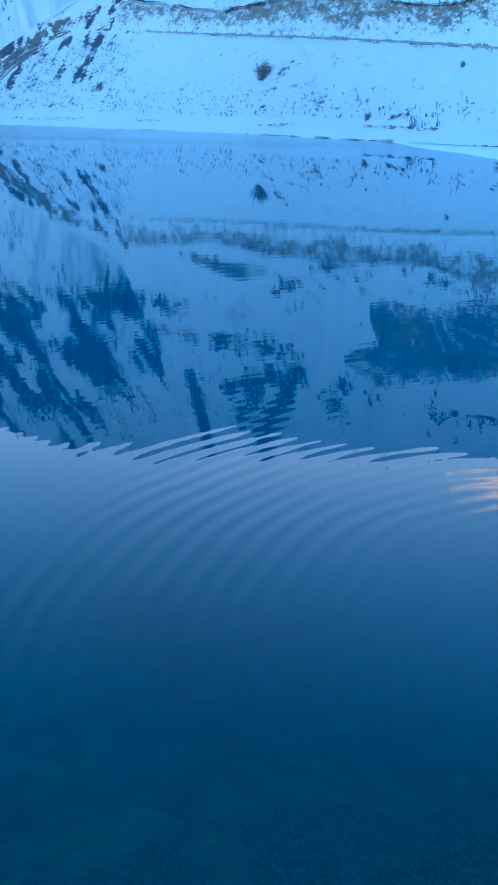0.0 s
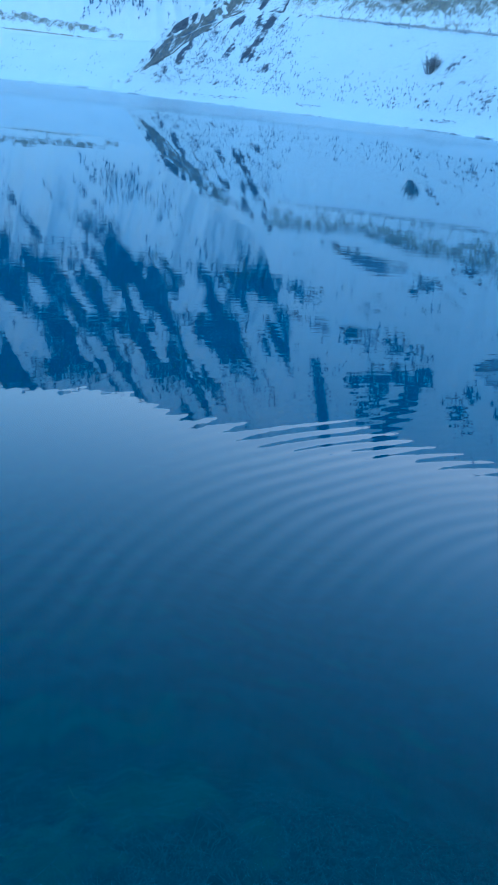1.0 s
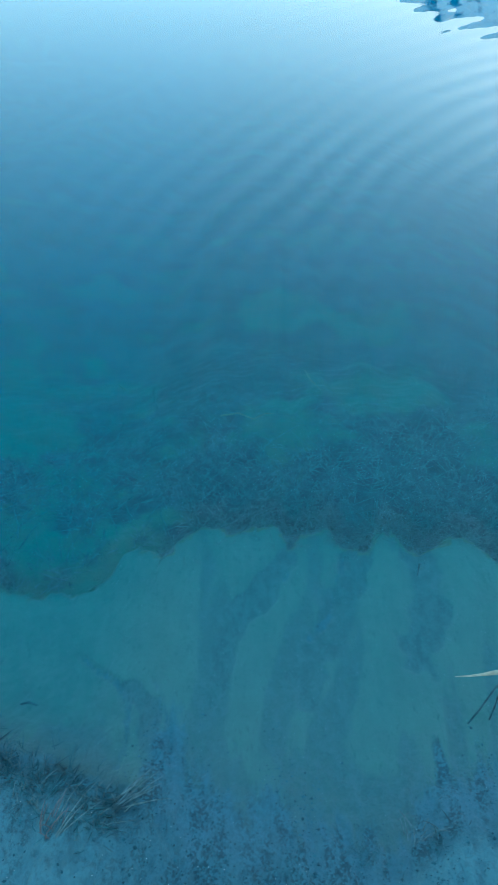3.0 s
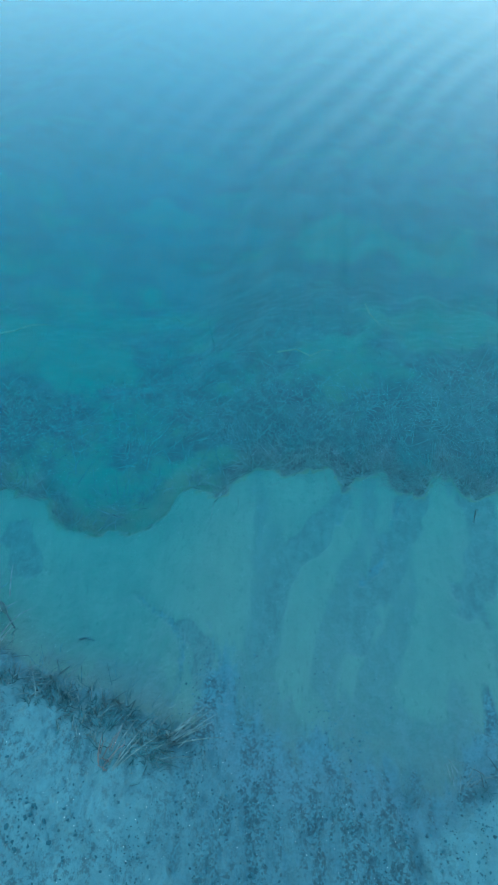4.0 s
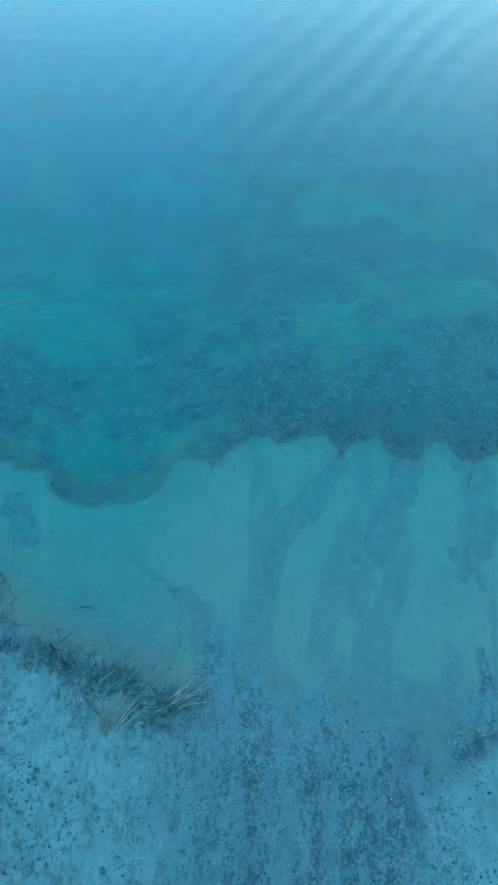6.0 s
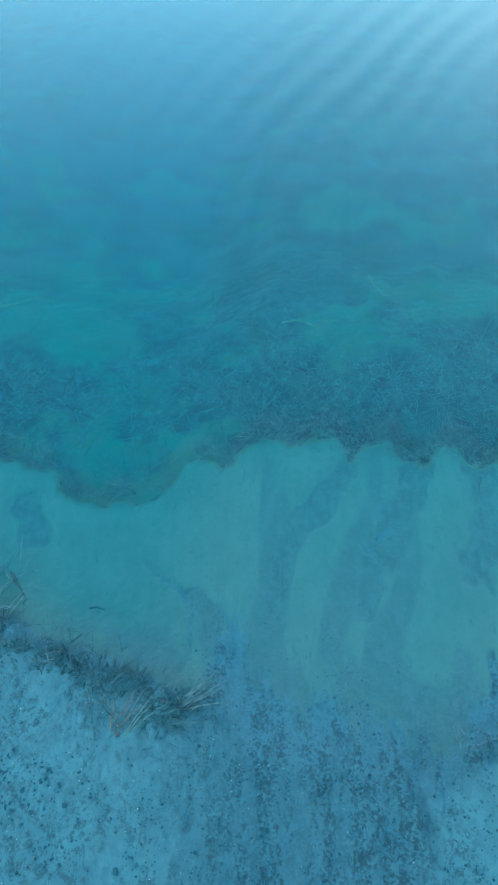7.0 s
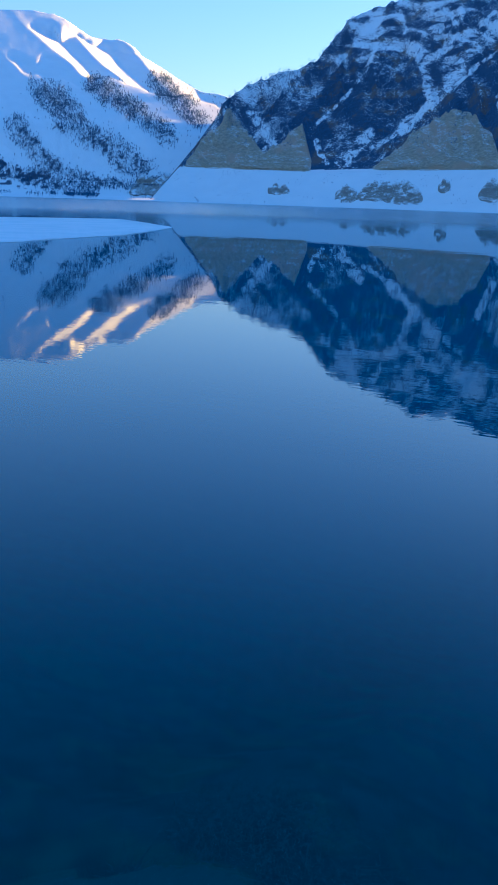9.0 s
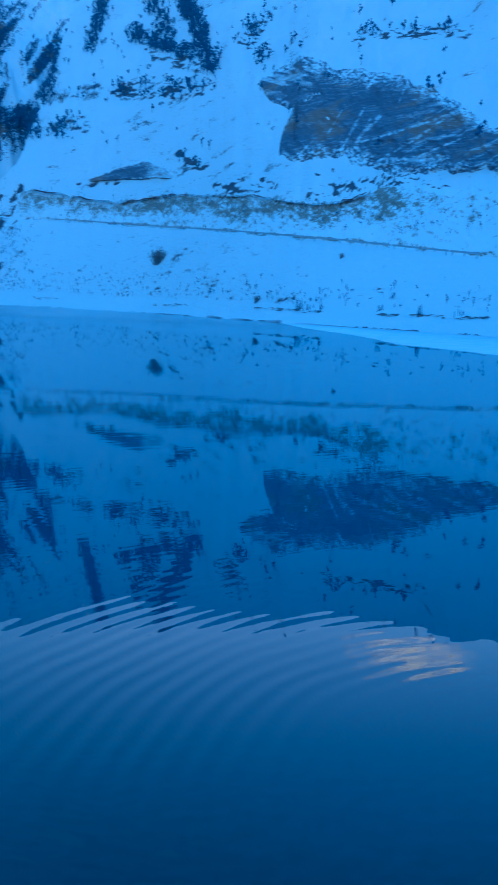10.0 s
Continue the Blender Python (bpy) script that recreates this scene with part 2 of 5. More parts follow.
def ground_material():
    n = Nodes("shore_ground")
    p = n.pos()
    wet, weed, bank, thin = n.attr("gravel"), n.attr("weed"), n.attr("bank"), n.attr("thin")
    streak = n.noise(n.stretch(p, (1, 0.22, 1), (0, 0, 8)), 34, 7, 0.68)
    grain = n.noise(p, 160, 6, 0.7)
    blot = n.noise(p, 9, 5, 0.6)
    clod = n.noise(n.stretch(p, (1, 0.55, 1)), 44, 7, 0.72)
    # pale silt with soft mottling, darker where it is thin
    silt_c = n.mix(n.ramp(n.math("ADD", n.math("MULTIPLY", streak, 0.5), n.math("MULTIPLY", blot, 0.5)), 0.36, 0.64), (0.037, 0.078, 0.073), (0.029, 0.066, 0.065))
    crumb = n.noise(n.stretch(p, (1, 0.4, 1), (0, 0, 8)), 95, 6, 0.75)
    silt_c = n.mix(n.ramp(crumb, 0.54, 0.68), silt_c, (0.019, 0.050, 0.055))
    thin_c = n.mix(n.ramp(n.math("ADD", n.math("MULTIPLY", clod, 0.6), n.math("MULTIPLY", grain, 0.4)), 0.40, 0.60), (0.018, 0.0455, 0.053), (0.029, 0.064, 0.071))
    c = n.mix(n.ramp(n.math("ADD", thin, n.math("MULTIPLY", n.math("SUBTRACT", clod, 0.5), 1.1)), 0.25, 0.75), silt_c, thin_c)
    # wet gravel, streaked down the slope
    cell = n.add("ShaderNodeTexVoronoi", Vector=p, Scale=190.0)
    tone = n.add("ShaderNodeSeparateXYZ", i0=cell.outputs["Color"]).outputs[0]
    speck = n.ramp(n.math("ADD", n.math("MULTIPLY", tone, 0.30), clod), 0.44, 0.84)
    gravel_c = n.mix(speck, (0.003, 0.021, 0.034), (0.025, 0.068, 0.092))
    veil = n.ramp(n.noise(n.stretch(p, (1, 0.2, 1), (0, 0, 8)), 20, 5, 0.65), 0.46, 0.56)
    gravel_c = n.mix(n.math("MULTIPLY", veil, 0.68), gravel_c, n.mix(clod, (0.020, 0.053, 0.071), (0.031, 0.080, 0.108)))
    wv = n.math("ADD", wet, n.math("MULTIPLY", n.math("SUBTRACT", streak, 0.5), 1.3))
    c = n.mix(n.ramp(wv, 0.3, 0.75), c, gravel_c)
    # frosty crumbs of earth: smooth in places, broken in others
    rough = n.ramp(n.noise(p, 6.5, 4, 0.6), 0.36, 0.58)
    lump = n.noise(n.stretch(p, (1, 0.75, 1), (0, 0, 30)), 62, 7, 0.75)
    # low spots of the lump relief are darkened in the colour, as shade
    hollow_shade = n.math("MULTIPLY", n.ramp(n.math("ADD", n.math("MULTIPLY", lump, 0.7), n.math("MULTIPLY", grain, 0.3)), 0.535, 0.42), n.math("ADD", n.math("MULTIPLY", rough, 0.85), 0.05))
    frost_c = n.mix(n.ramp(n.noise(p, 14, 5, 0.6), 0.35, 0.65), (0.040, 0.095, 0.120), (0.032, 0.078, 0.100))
    bank_c = n.mix(hollow_shade, frost_c, (0.013, 0.038, 0.054))
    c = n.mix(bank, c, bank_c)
    # brown weed mats over green silt
    off = n.add("ShaderNodeVectorMath", i0=p)
    off.operation = "LENGTH"
    soft = n.ramp(off.outputs["Value"], 1.7, 2.5)
    cloudy = n.noise(p, 3.6, 2, 0.5)
    tangle = n.add("ShaderNodeMix", i0=soft, i2=n.noise(p, 17, 6, 0.62), i3=cloudy).outputs[0]
    patch = n.add("ShaderNodeMix", i0=soft, i2=n.noise(p, 9, 5, 0.6), i3=cloudy).outputs[0]
    weed_c = n.mix(n.ramp(tangle, 0.36, 0.64), (0.009, 0.021, 0.026), (0.026, 0.045, 0.052))
    green_c = n.mix(n.ramp(n.noise(p, 7, 3, 0.6), 0.4, 0.62), (0.030, 0.067, 0.053), (0.038, 0.060, 0.044))
    edge = n.ramp(n.math("ADD", weed, n.math("MULTIPLY", n.math("SUBTRACT", patch, 0.5), 1.9)), 0.30, 0.95)
    c = n.mix(n.ramp(weed, 0.02, 0.30), c, n.mix(edge, green_c, weed_c))
    far = n.attr("far")
    c = n.mix(far, c, n.mix(n.noise(p, 0.02, 4), (0.78, 0.80, 0.84), (0.70, 0.73, 0.78)))
    h = n.math("ADD", n.math("MULTIPLY", grain, 0.35), n.math("ADD", lump, clod))
    return n.finish(c, 0.75, n.bump(h, 0.010))


M_GROUND = ground_material()


def water_material():
    n = Nodes("lake_water")
    p = n.pos()
    # rings spreading from where the water was stirred, with a soft envelope
    rel = n.add("ShaderNodeVectorMath", i0=p, i1=(3.1, 1.1, 0.0))
    rel.operation = "SUBTRACT"
    bent = n.noise(p, 0.5, 2)
    dist = n.add("ShaderNodeVectorMath", i0=rel.outputs[0])
    dist.operation = "LENGTH"
    d = n.math("ADD", dist.outputs["Value"], n.math("MULTIPLY", bent, 0.35))
    ring = n.math("SINE", n.math("MULTIPLY", d, 46.0))
    env = n.math("MULTIPLY", n.ramp(d, 1.5, 2.5), n.math("ADD", n.math("MULTIPLY", n.ramp(d, 4.5, 3.2), 1.7), n.math("ADD", n.math("MULTIPLY", n.ramp(d, 5.2, 3.6), 0.4), n.math("MULTIPLY", n.ramp(d, 12.0, 6.0), 0.15))))
    env = n.math("MULTIPLY", env, n.ramp(n.add("ShaderNodeSeparateXYZ", i0=p).outputs[0], 3.8, 2.6))
    near = n.ramp(n.add("ShaderNodeSeparateXYZ", i0=p).outputs[1], 3.7, 2.8)
    env = n.math("MULTIPLY", env, n.math("ADD", 0.75, n.math("MULTIPLY", near, n.math("ADD", 0.30, n.ramp(d, 2.7, 3.5)))))
    ring = n.math("MULTIPLY", n.math("MULTIPLY", ring, env), n.math("ADD", n.math("MULTIPLY", n.ramp(n.noise(p, 0.9, 3), 0.35, 0.6), 0.6), 0.4))
    rip = n.noise(n.stretch(p, (0.5, 1.6, 1), (0, 0, -25)), 3.4, 3, 0.5)
    h = n.math("ADD", n.math("MULTIPLY", ring, 0.00025), n.math("MULTIPLY", rip, 0.00004))
    away = n.add("ShaderNodeVectorMath", i0=p)
    away.operation = "LENGTH"
    reach = n.math("ADD", n.math("MULTIPLY", n.ramp(away.outputs["Value"], 30.0, 10.0), 0.85), 0.15)
    lap = n.math("MULTIPLY", n.noise(n.stretch(p, (0.5, 2.4, 1)), 2.6, 3, 0.55), n.math("MULTIPLY", n.ramp(away.outputs["Value"], 4.0, 8.0), reach))
    h = n.math("ADD", h, n.math("MULTIPLY", lap, 0.0006))
    swell = n.noise(n.stretch(p, (0.25, 1.0, 1), (0, 0, -25)), 0.9, 2, 0.5)
    h = n.math("ADD", h, n.math("MULTIPLY", swell, 0.0012))
    nor = n.bump(h, 1.0)
    face = n.add("ShaderNodeLayerWeight", Blend=0.5, Normal=nor)
    shine = n.math("ADD", n.math("MULTIPLY", n.math("POWER", face.outputs["Facing"], 3.9), 0.72), 0.016)
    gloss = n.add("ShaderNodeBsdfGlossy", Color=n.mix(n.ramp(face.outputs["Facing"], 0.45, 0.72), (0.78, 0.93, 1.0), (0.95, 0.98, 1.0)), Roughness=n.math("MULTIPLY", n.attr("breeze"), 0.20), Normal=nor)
    depth = n.attr("depth")
    tint = n.add("ShaderNodeCombineXYZ", i0=n.math("POWER", 0.02, depth), i1=n.math("POWER", 0.60, depth), i2=n.math("POWER", 0.53, depth))
    clear = n.add("ShaderNodeBsdfTransparent", Color=tint)
    body = n.add("ShaderNodeBsdfDiffuse", Color=(0.003, 0.080, 0.146))
    under = n.add("ShaderNodeMixShader", i0=n.math("SUBTRACT", 1.0, n.math("POWER", 0.44, depth)), i1=clear.outputs[0], i2=body.outputs[0])
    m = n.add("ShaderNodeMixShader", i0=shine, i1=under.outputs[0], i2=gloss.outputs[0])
    n.nt.links.new(m.outputs[0], n.out.inputs[0])
    return n.mat


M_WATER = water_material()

# ---------------------------------------------------------------- ground: one sheet, shore, lake bed, far land
SHORE = [(-3, 0.15), (-1.5, 0.32), (-1.15, 0.48), (-0.98, 0.64), (-0.87, 0.68), (-0.6, 0.62), (-0.34, 0.53), (-0.2, 0.50), (0, 0.40), (0.3, 0.38),
         (0.45, 0.50), (0.8, 0.56), (1.6, 0.45), (3, 0.3)]
SILT = [(-3, 0.85), (-2.4, 0.9), (-2.05, 1.3), (-1.86, 1.45), (-1.8, 1.51), (-1.68, 1.56), (-1.55, 1.55), (-1.47, 1.46), (-1.38, 1.43), (-1.29, 1.35), (-1.23, 1.27), (-1.02, 1.25), (-0.97, 1.21),
        (-0.84, 1.17), (-0.74, 1.14), (-0.69, 1.07), (-0.6, 1.055), (-0.51, 1.06), (-0.41, 1.11), (-0.375, 1.19), (-0.34, 1.213), (-0.29, 1.19), (-0.24, 1.215), (-0.215, 1.265), (-0.16, 1.305), (-0.11, 1.30),
        (-0.085, 1.275), (-0.03, 1.325), (0.05, 1.328), (0.085, 1.255), (0.115, 1.30), (0.16, 1.332), (0.2, 1.324), (0.235, 1.255), (0.305, 1.265), (0.335, 1.33), (0.385, 1.332), (0.41, 1.265), (0.455, 1.24),
        (0.54, 1.325), (0.605, 1.30), (0.68, 1.21), (0.75, 1.29), (0.85, 1.325), (1.01, 1.275), (1.3, 1.33), (3, 1.3)]
FAR_SHORE = [(-180, 60), (-100, 60), (-70, 300), (-45, 600), (-36, 700), (-30, 660), (-20, 610), (-10, 540), (0, 450), (8, 360), (17, 268),
             (25, 215), (31, 160), (36, 130), (42, 118), (50, 100), (62, 80), (75, 50), (95, 20), (120, 20), (180, 60)]


def near_path(x, y, path, half, wob=0.4, seed=15):
    """Closeness to a line of points of the shore's plan."""
    best = 0 * x
    rough = wob * half * fbm(x * 22, y * 14, 3, seed)
    for (x0, y0), (x1, y1) in zip(path, path[1:]):
        t_ = np.clip(((x - x0) * (x1 - x0) + (y - y0) * (y1 - y0)) / ((x1 - x0) ** 2 + (y1 - y0) ** 2), 0, 1)
        best = np.maximum(best, smooth(1.25 * half, 0.7 * half, np.hypot(x - x0 - t_ * (x1 - x0), y - y0 - t_ * (y1 - y0)) + rough))
    return best


# bare streaks where the silt is thin, and the small scarps that cut it
THIN = (([(0.081, 1.225), (0.038, 1.15), (-0.016, 1.06), (-0.067, 0.95), (-0.09, 0.8)], 0.035), ([(0.27, 1.26), (0.255, 1.15), (0.215, 1.06), (0.185, 0.96), (0.14, 0.90), (0.13, 0.79)], 0.040),
        ([(-0.30, 0.80), (-0.25, 0.755), (-0.23, 0.66)], 0.026), ([(0.45, 1.24), (0.46, 1.1), (0.42, 0.93)], 0.05), ([(-0.80, 1.05), (-0.72, 0.93)], 0.035))
SCARPS = (([(-0.442, 0.894), (-0.388, 0.853), (-0.33, 0.814), (-0.293, 0.756), (-0.282, 0.681), (-0.29, 0.60)], 0.010), ([(-0.24, 0.82), (-0.216, 0.772), (-0.183, 0.69), (-0.17, 0.62)], 0.011),
          ([(0.235, 1.23), (0.205, 1.13), (0.195, 1.04), (0.14, 0.97)], 0.008), ([(0.241, 0.50), (0.245, 0.397), (0.286, 0.221), (0.30, 0.1)], 0.010), ([(0.10, 1.2), (0.07, 1.15)], 0.006))


def near_height(x, y):
    """Height of shore and bed, and the masks of what covers it."""
    ys = knots(x, SHORE) + 0.03 * fbm(x * 6, y * 6, 3, 5)
    sl = knots(x, SILT) + 0.030 * fbm(x * 19, y * 15, 4, 10) + 0.014 * ridged(x * 38, y * 30, 2, 13)
    sl = sl + smooth(-0.95, -1.25, x) * (0.05 * fbm(x * 6, y * 3.0, 4, 18) + 0.02 * ridged(x * 14, y * 8, 3, 19))
    d = y - ys
    wob = 0.08 * fbm(x * 7 + 3, y * 7, 4, 12)
    left = smooth(-0.12, -0.36, x + wob)
    right = smooth(0.22, 0.30, x + wob * 0.4)
    rim = np.maximum(left, right * 0.7)
    land = np.minimum(0.13 * -d + rim * 0.028 * smooth(0.0, -0.09, d), 0.6)
    bed = -0.09 * np.minimum(d, 0.95) - 0.012 * smooth(0, 0.15, d)
    bed = bed - 0.05 * smooth(-0.2, -0.5, x) * smooth(0.0, 0.15, d) + 0.02 * smooth(-0.85, -1.3, x) * smooth(0.05, 0.4, d)
    over = np.maximum(y - sl, 0)
    deep = -0.07 * smooth(0, 0.06, over) - 0.08 * over - 0.24 * np.maximum(over - 0.6, 0) ** 1.1
    deep = deep * (1 - 0.5 * smooth(-0.7, -1.5, x) * smooth(0.8, 0.3, over)) - 0.42 * smooth(0.6, 2.2, x) * smooth(0.0, 0.8, over)
    z = np.where(d < 0, land, bed + np.maximum(deep, -14))
    z = z + 0.010 * fbm(x * 9, y * 4, 4, 3) + (0.007 * fbm(x * 40, y * 26, 3, 4) + 0.007 * ridged(x * 16, y * 8, 4, 14) + 0.004 * fbm(x * 95, y * 60, 3, 24)) * smooth(0.45, 0.1, d)
    z = z + 0.025 * fbm(x * 5, y * 5, 2, 9) * smooth(0, 0.2, over)
    z = z + 0.016 * left * (ridged(x * 11, y * 11, 4, 34) - 0.3) * smooth(-0.24, -0.08, d) * smooth(0.05, -0.02, d)
    z = z + 0.007 * fbm(x * 42, y * 9, 4, 36) * smooth(0.5, 0.0, d) * (1 - left)
    thin, scarp = 0 * x, 0 * x
    for path, half in THIN:
        thin = np.maximum(thin, near_path(x, y, path, half, 0.8))
    for path, half in SCARPS:
        scarp = np.maximum(scarp, near_path(x, y, path, half, 1.2, 17))
    flow = fbm((x + 0.05 * vnoise(x * 5, y * 3, 21)) * 13, y * 2.2, 4, 20)
    thin = np.maximum(thin, 0.66 * smooth(0.02, 0.34, flow + 0.30 * smooth(1.15, 0.75, y) - 0.1) * (1 - smooth(-0.25, -0.45, x) * smooth(0.68, 0.74, y)))
    z = z - 0.007 * scarp - 0.006 * thin * smooth(0.1, 0.3, d)
    weed = smooth(-0.010, 0.022, y - sl + 0.02 * fbm(x * 60, y * 60, 2, 27))
    mats = smooth(-0.50, 0.32, fbm(x * 3.9, y * 3.9, 5, 64) + 0.40 * smooth(0.30, 0.05, over) * smooth(-0.40, -0.25, x) + 0.10 + 0.30 * smooth(0.5, 1.1, x) - 0.22 * smooth(-0.30, -0.5, x) * smooth(-1.2, -0.95, x) * smooth(2.1, 1.7, y))
    weed = weed * (0.30 + 0.70 * mats)
    bank = np.maximum(left, right) * smooth(0.03, -0.04, d + 0.04 * fbm(x * 20, y * 20, 3, 6))
    wash = smooth(0.32, -0.02, d + 0.14 * flow - 0.10 * smooth(0.0, -0.2, x) * (1 - left)) * (1 - left * smooth(-0.02, 0.06, d))
    gravel = np.maximum(wash, 0.5 * scarp)
    return z, np.maximum(y - sl, -0.5), gravel, weed, bank, thin


SHORE_TURN = pose(0, 0, 0, 0, 0, -4.1)


def shore_xy(x, y):
    """World to the shore's own plan, which is turned against the valley."""
    c_, s_ = math.cos(radians(4.1)), math.sin(radians(4.1))
    return x * c_ - y * s_, x * s_ + y * c_


def build_ground():
    az = np.concatenate([np.arange(-75, 75, 0.4), np.arange(75, 285, 5.0)])
    r = np.concatenate([np.linspace(0.0003, 0.35, 30, endpoint=False), np.linspace(0.35, 1.25, 210, endpoint=False), np.linspace(1.25, 2.6, 130, endpoint=False), np.geomspace(2.6, 60, 90, endpoint=False), np.geomspace(60, 4500, 50)])
    A, R = np.meshgrid(np.radians(az), r)
    X, Y = R * np.sin(A) + 0.02, R * np.cos(A) - 0.25
    z, _, gravel, weed, bank, thin = near_height(*shore_xy(X, Y))
    deg = np.degrees((A + math.pi) % (2 * math.pi) - math.pi)
    fs = knots(deg, FAR_SHORE)
    shore_z = np.where(R > fs - 8, np.clip((R - fs) * 0.08, -9, 1.0), -9)
    far = smooth(4, 12, R)
    back = np.clip(0.2 + 0.10 * R, 0, 25) + 0.2 * fbm(X * 0.3, Y * 0.3, 3, 2)
    w = smooth(3, 9, R)
    zz = np.where(Y < -0.2, z * (1 - w) + back * w, np.maximum(z, -9) * 1.0)
    zz = np.where((Y >= -0.2) & (R > 20), np.maximum(zz, shore_z), zz)
    snow = np.where((zz > 0.05) & (R > 5), 1.0, 0.0)
    v = np.stack([X, Y, zz], -1).reshape(-1, 3)
    me = mesh_from("ground", v, grid_faces(len(r), len(az), True), [M_GROUND], True,
                   dict(gravel=gravel, weed=weed, bank=bank, thin=thin, far=snow))
    return tagged(new("ground", me), "silty lake shore, weedy lake bed and snowy land", "ground", kind="structure")


ground = build_ground()

# ---------------------------------------------------------------- water
def build_water():
    az = np.concatenate([np.arange(-80, 80, 0.5), np.arange(80, 280, 10.0)])
    r = np.concatenate([np.linspace(0.1, 3, 220, endpoint=False), np.geomspace(3, 1300, 60)])
    A, R = np.meshgrid(np.radians(az), r)
    X, Y = R * np.sin(A), R * np.cos(A)
    z = near_height(*shore_xy(X, Y))[0]
    depth = np.clip(-z, 0, 9)
    breeze = smooth(55, 140, R + 25 * fbm(X * 0.02, Y * 0.05, 3, 33))
    v = np.stack([X, Y, 0 * X], -1).reshape(-1, 3)
    me = mesh_from("water", v, grid_faces(len(r), len(az), True), [M_WATER], True, dict(depth=depth, breeze=breeze))
    return tagged(new("water", me), "still clear lake water mirroring the mountains", "lake", kind="structure")


water = build_water()


# ---------------------------------------------------------------- mountains
class Land:
    """A slope that rises from the far shore, as rows over azimuth (degrees to the right of +y)."""

    def __init__(self, name, az0, az1, step, rows, mat, label, relief, cover=None):
        az = np.arange(az0, az1 + step / 2, step)
        seen = (az > -48) & (az < 56)
        self.az = np.sort(np.concatenate([az[seen], az[~seen][::8]])) if step < 0.5 else az
        ks = [(np.asarray(r, float), np.asarray(z, float), n) for r, z, n in rows(self.az)]
        rr, zz = [], []
        for (ra, za, n), (rb, zb, _) in zip(ks, ks[1:]):
            u = np.arange(n)[:, None] / n
            rr.append(ra + (rb - ra) * u)
            zz.append(za + (zb - za) * u)
        rr.append(ks[-1][0][None] + 0 * self.az)
        zz.append(ks[-1][1][None] + 0 * self.az)
        self.R, self.Z = np.concatenate(rr), np.concatenate(zz)
        a = np.radians(self.az)[None]
        self.R, self.Z = relief(self.az[None] + 0 * self.R, self.R, self.Z)
        self.X, self.Y = self.R * np.sin(a), self.R * np.cos(a)
        self.EL = np.degrees(np.arctan2(self.Z - EYE_Z, self.R))
        v = np.stack([self.X, self.Y, self.Z], -1).reshape(-1, 3)
        attrs = dict(cover=cover(self.az[None] + 0 * self.EL, self.EL)) if cover else None
        me = mesh_from(name, v, grid_faces(*self.R.shape), [mat], True, attrs)
        self.ob = tagged(new(name, me), label, "mountain", kind="structure")

    def where(self, az, el):
        """Range at which the slope is seen at that azimuth and elevation."""
        top = np.maximum.accumulate(self.EL, axis=0)
        j = np.clip(np.searchsorted(self.az, az), 1, len(self.az) - 1)
        u = np.clip((az - self.az[j - 1]) / (self.az[j] - self.az[j - 1]), 0, 1)
        out = np.empty(len(az))
        for i, (jj, e0, w) in enumerate(zip(j, el, u)):
            out[i] = (1 - w) * np.interp(e0, top[:, jj - 1], self.R[:, jj - 1]) + w * np.interp(e0, top[:, jj], self.R[:, jj])
        return out


def d_far(az):
    return sum(knots(az + o, FAR_LINE) for o in (-4, -2, 0, 2, 4)) / 5


FAR_LINE = [(-75, 420), (-45, 600), (-36, 700), (-30, 660), (-20, 610), (-10, 540), (0, 450), (8, 400), (14, 390), (20, 400), (28, 420)]


def rise(r0, el, grade):
    """Range at which a slope of that grade, starting at r0 on the water, is seen at el."""
    return (r0 * grade + EYE_Z) / (grade - TAN(el))


LEFT_SKY = [(-75, 9), (-60, 9.5), (-50, 10.2), (-44, 10.4), (-42, 10.55), (-40.9, 10.4), (-38.7, 9.4), (-36.3, 8.9), (-33.8, 7.75), (-31.7, 6.7),
            (-30.2, 6.3), (-29, 6.0), (-26, 5)]


# where a flank towards the sun begins, its width, its drop, and the heights between which it stands out
STEPS = ((-35.8, 0.55, 3.2, 5.9, 6.7), (-31.9, 1.5, 11.0, 6.3, 9.0), (-28.9, 2.1, 17.0, 6.1, 20), (-25.4, 2.3, 16.0, 6.0, 20))


def ribs(az, el):
    """Height of the ribs that run down to the right: flanks towards the sun between even ground."""
    u = az + 1.18 * el + 0.18 * vnoise(az * 0.7, el * 0.9, 4)
    out = 20 + 0 * u
    for u0, w_, drop, low, high in STEPS:
        e_ = el + 0.3 * vnoise(az * 2, el, 6)
        wide = w_ * (1 + 7 * np.maximum(smooth(low + 0.2, low - 0.7, e_), smooth(high - 0.2, high + 0.5, e_)))
        out = out - drop * np.clip((u - u0) / wide, 0, 1)
    return out


def left_rows(az):
    # an even slope that rises from a line behind the shore, square to azimuth -40
    d = d_far(az)
    c = np.maximum(np.cos(np.radians(az + 40)), 0.6)
    toe = np.maximum(745 / c, d + 30)
    g = 0.45
    sky = knots(az, LEFT_SKY)
    sky = sky - np.degrees(0.8 * ribs(az, sky) / 1050)
    lo = toe + 25
    hi = (g * toe * c + EYE_Z) / (g * c - TAN(sky))
    return [(d - 5, 0 * d - 1.0, 4), (d + 4, 0 * d + 0.8, 6), (d + 12, 0 * d + 1.5, 4), (toe - 10, 0 * d + 3.0, 6), (lo, g * c * 25 + EYE_Z, 170),
            (hi, EYE_Z + hi * TAN(sky), 14), (hi + 250, EYE_Z + hi * TAN(sky) - 60, 1)]


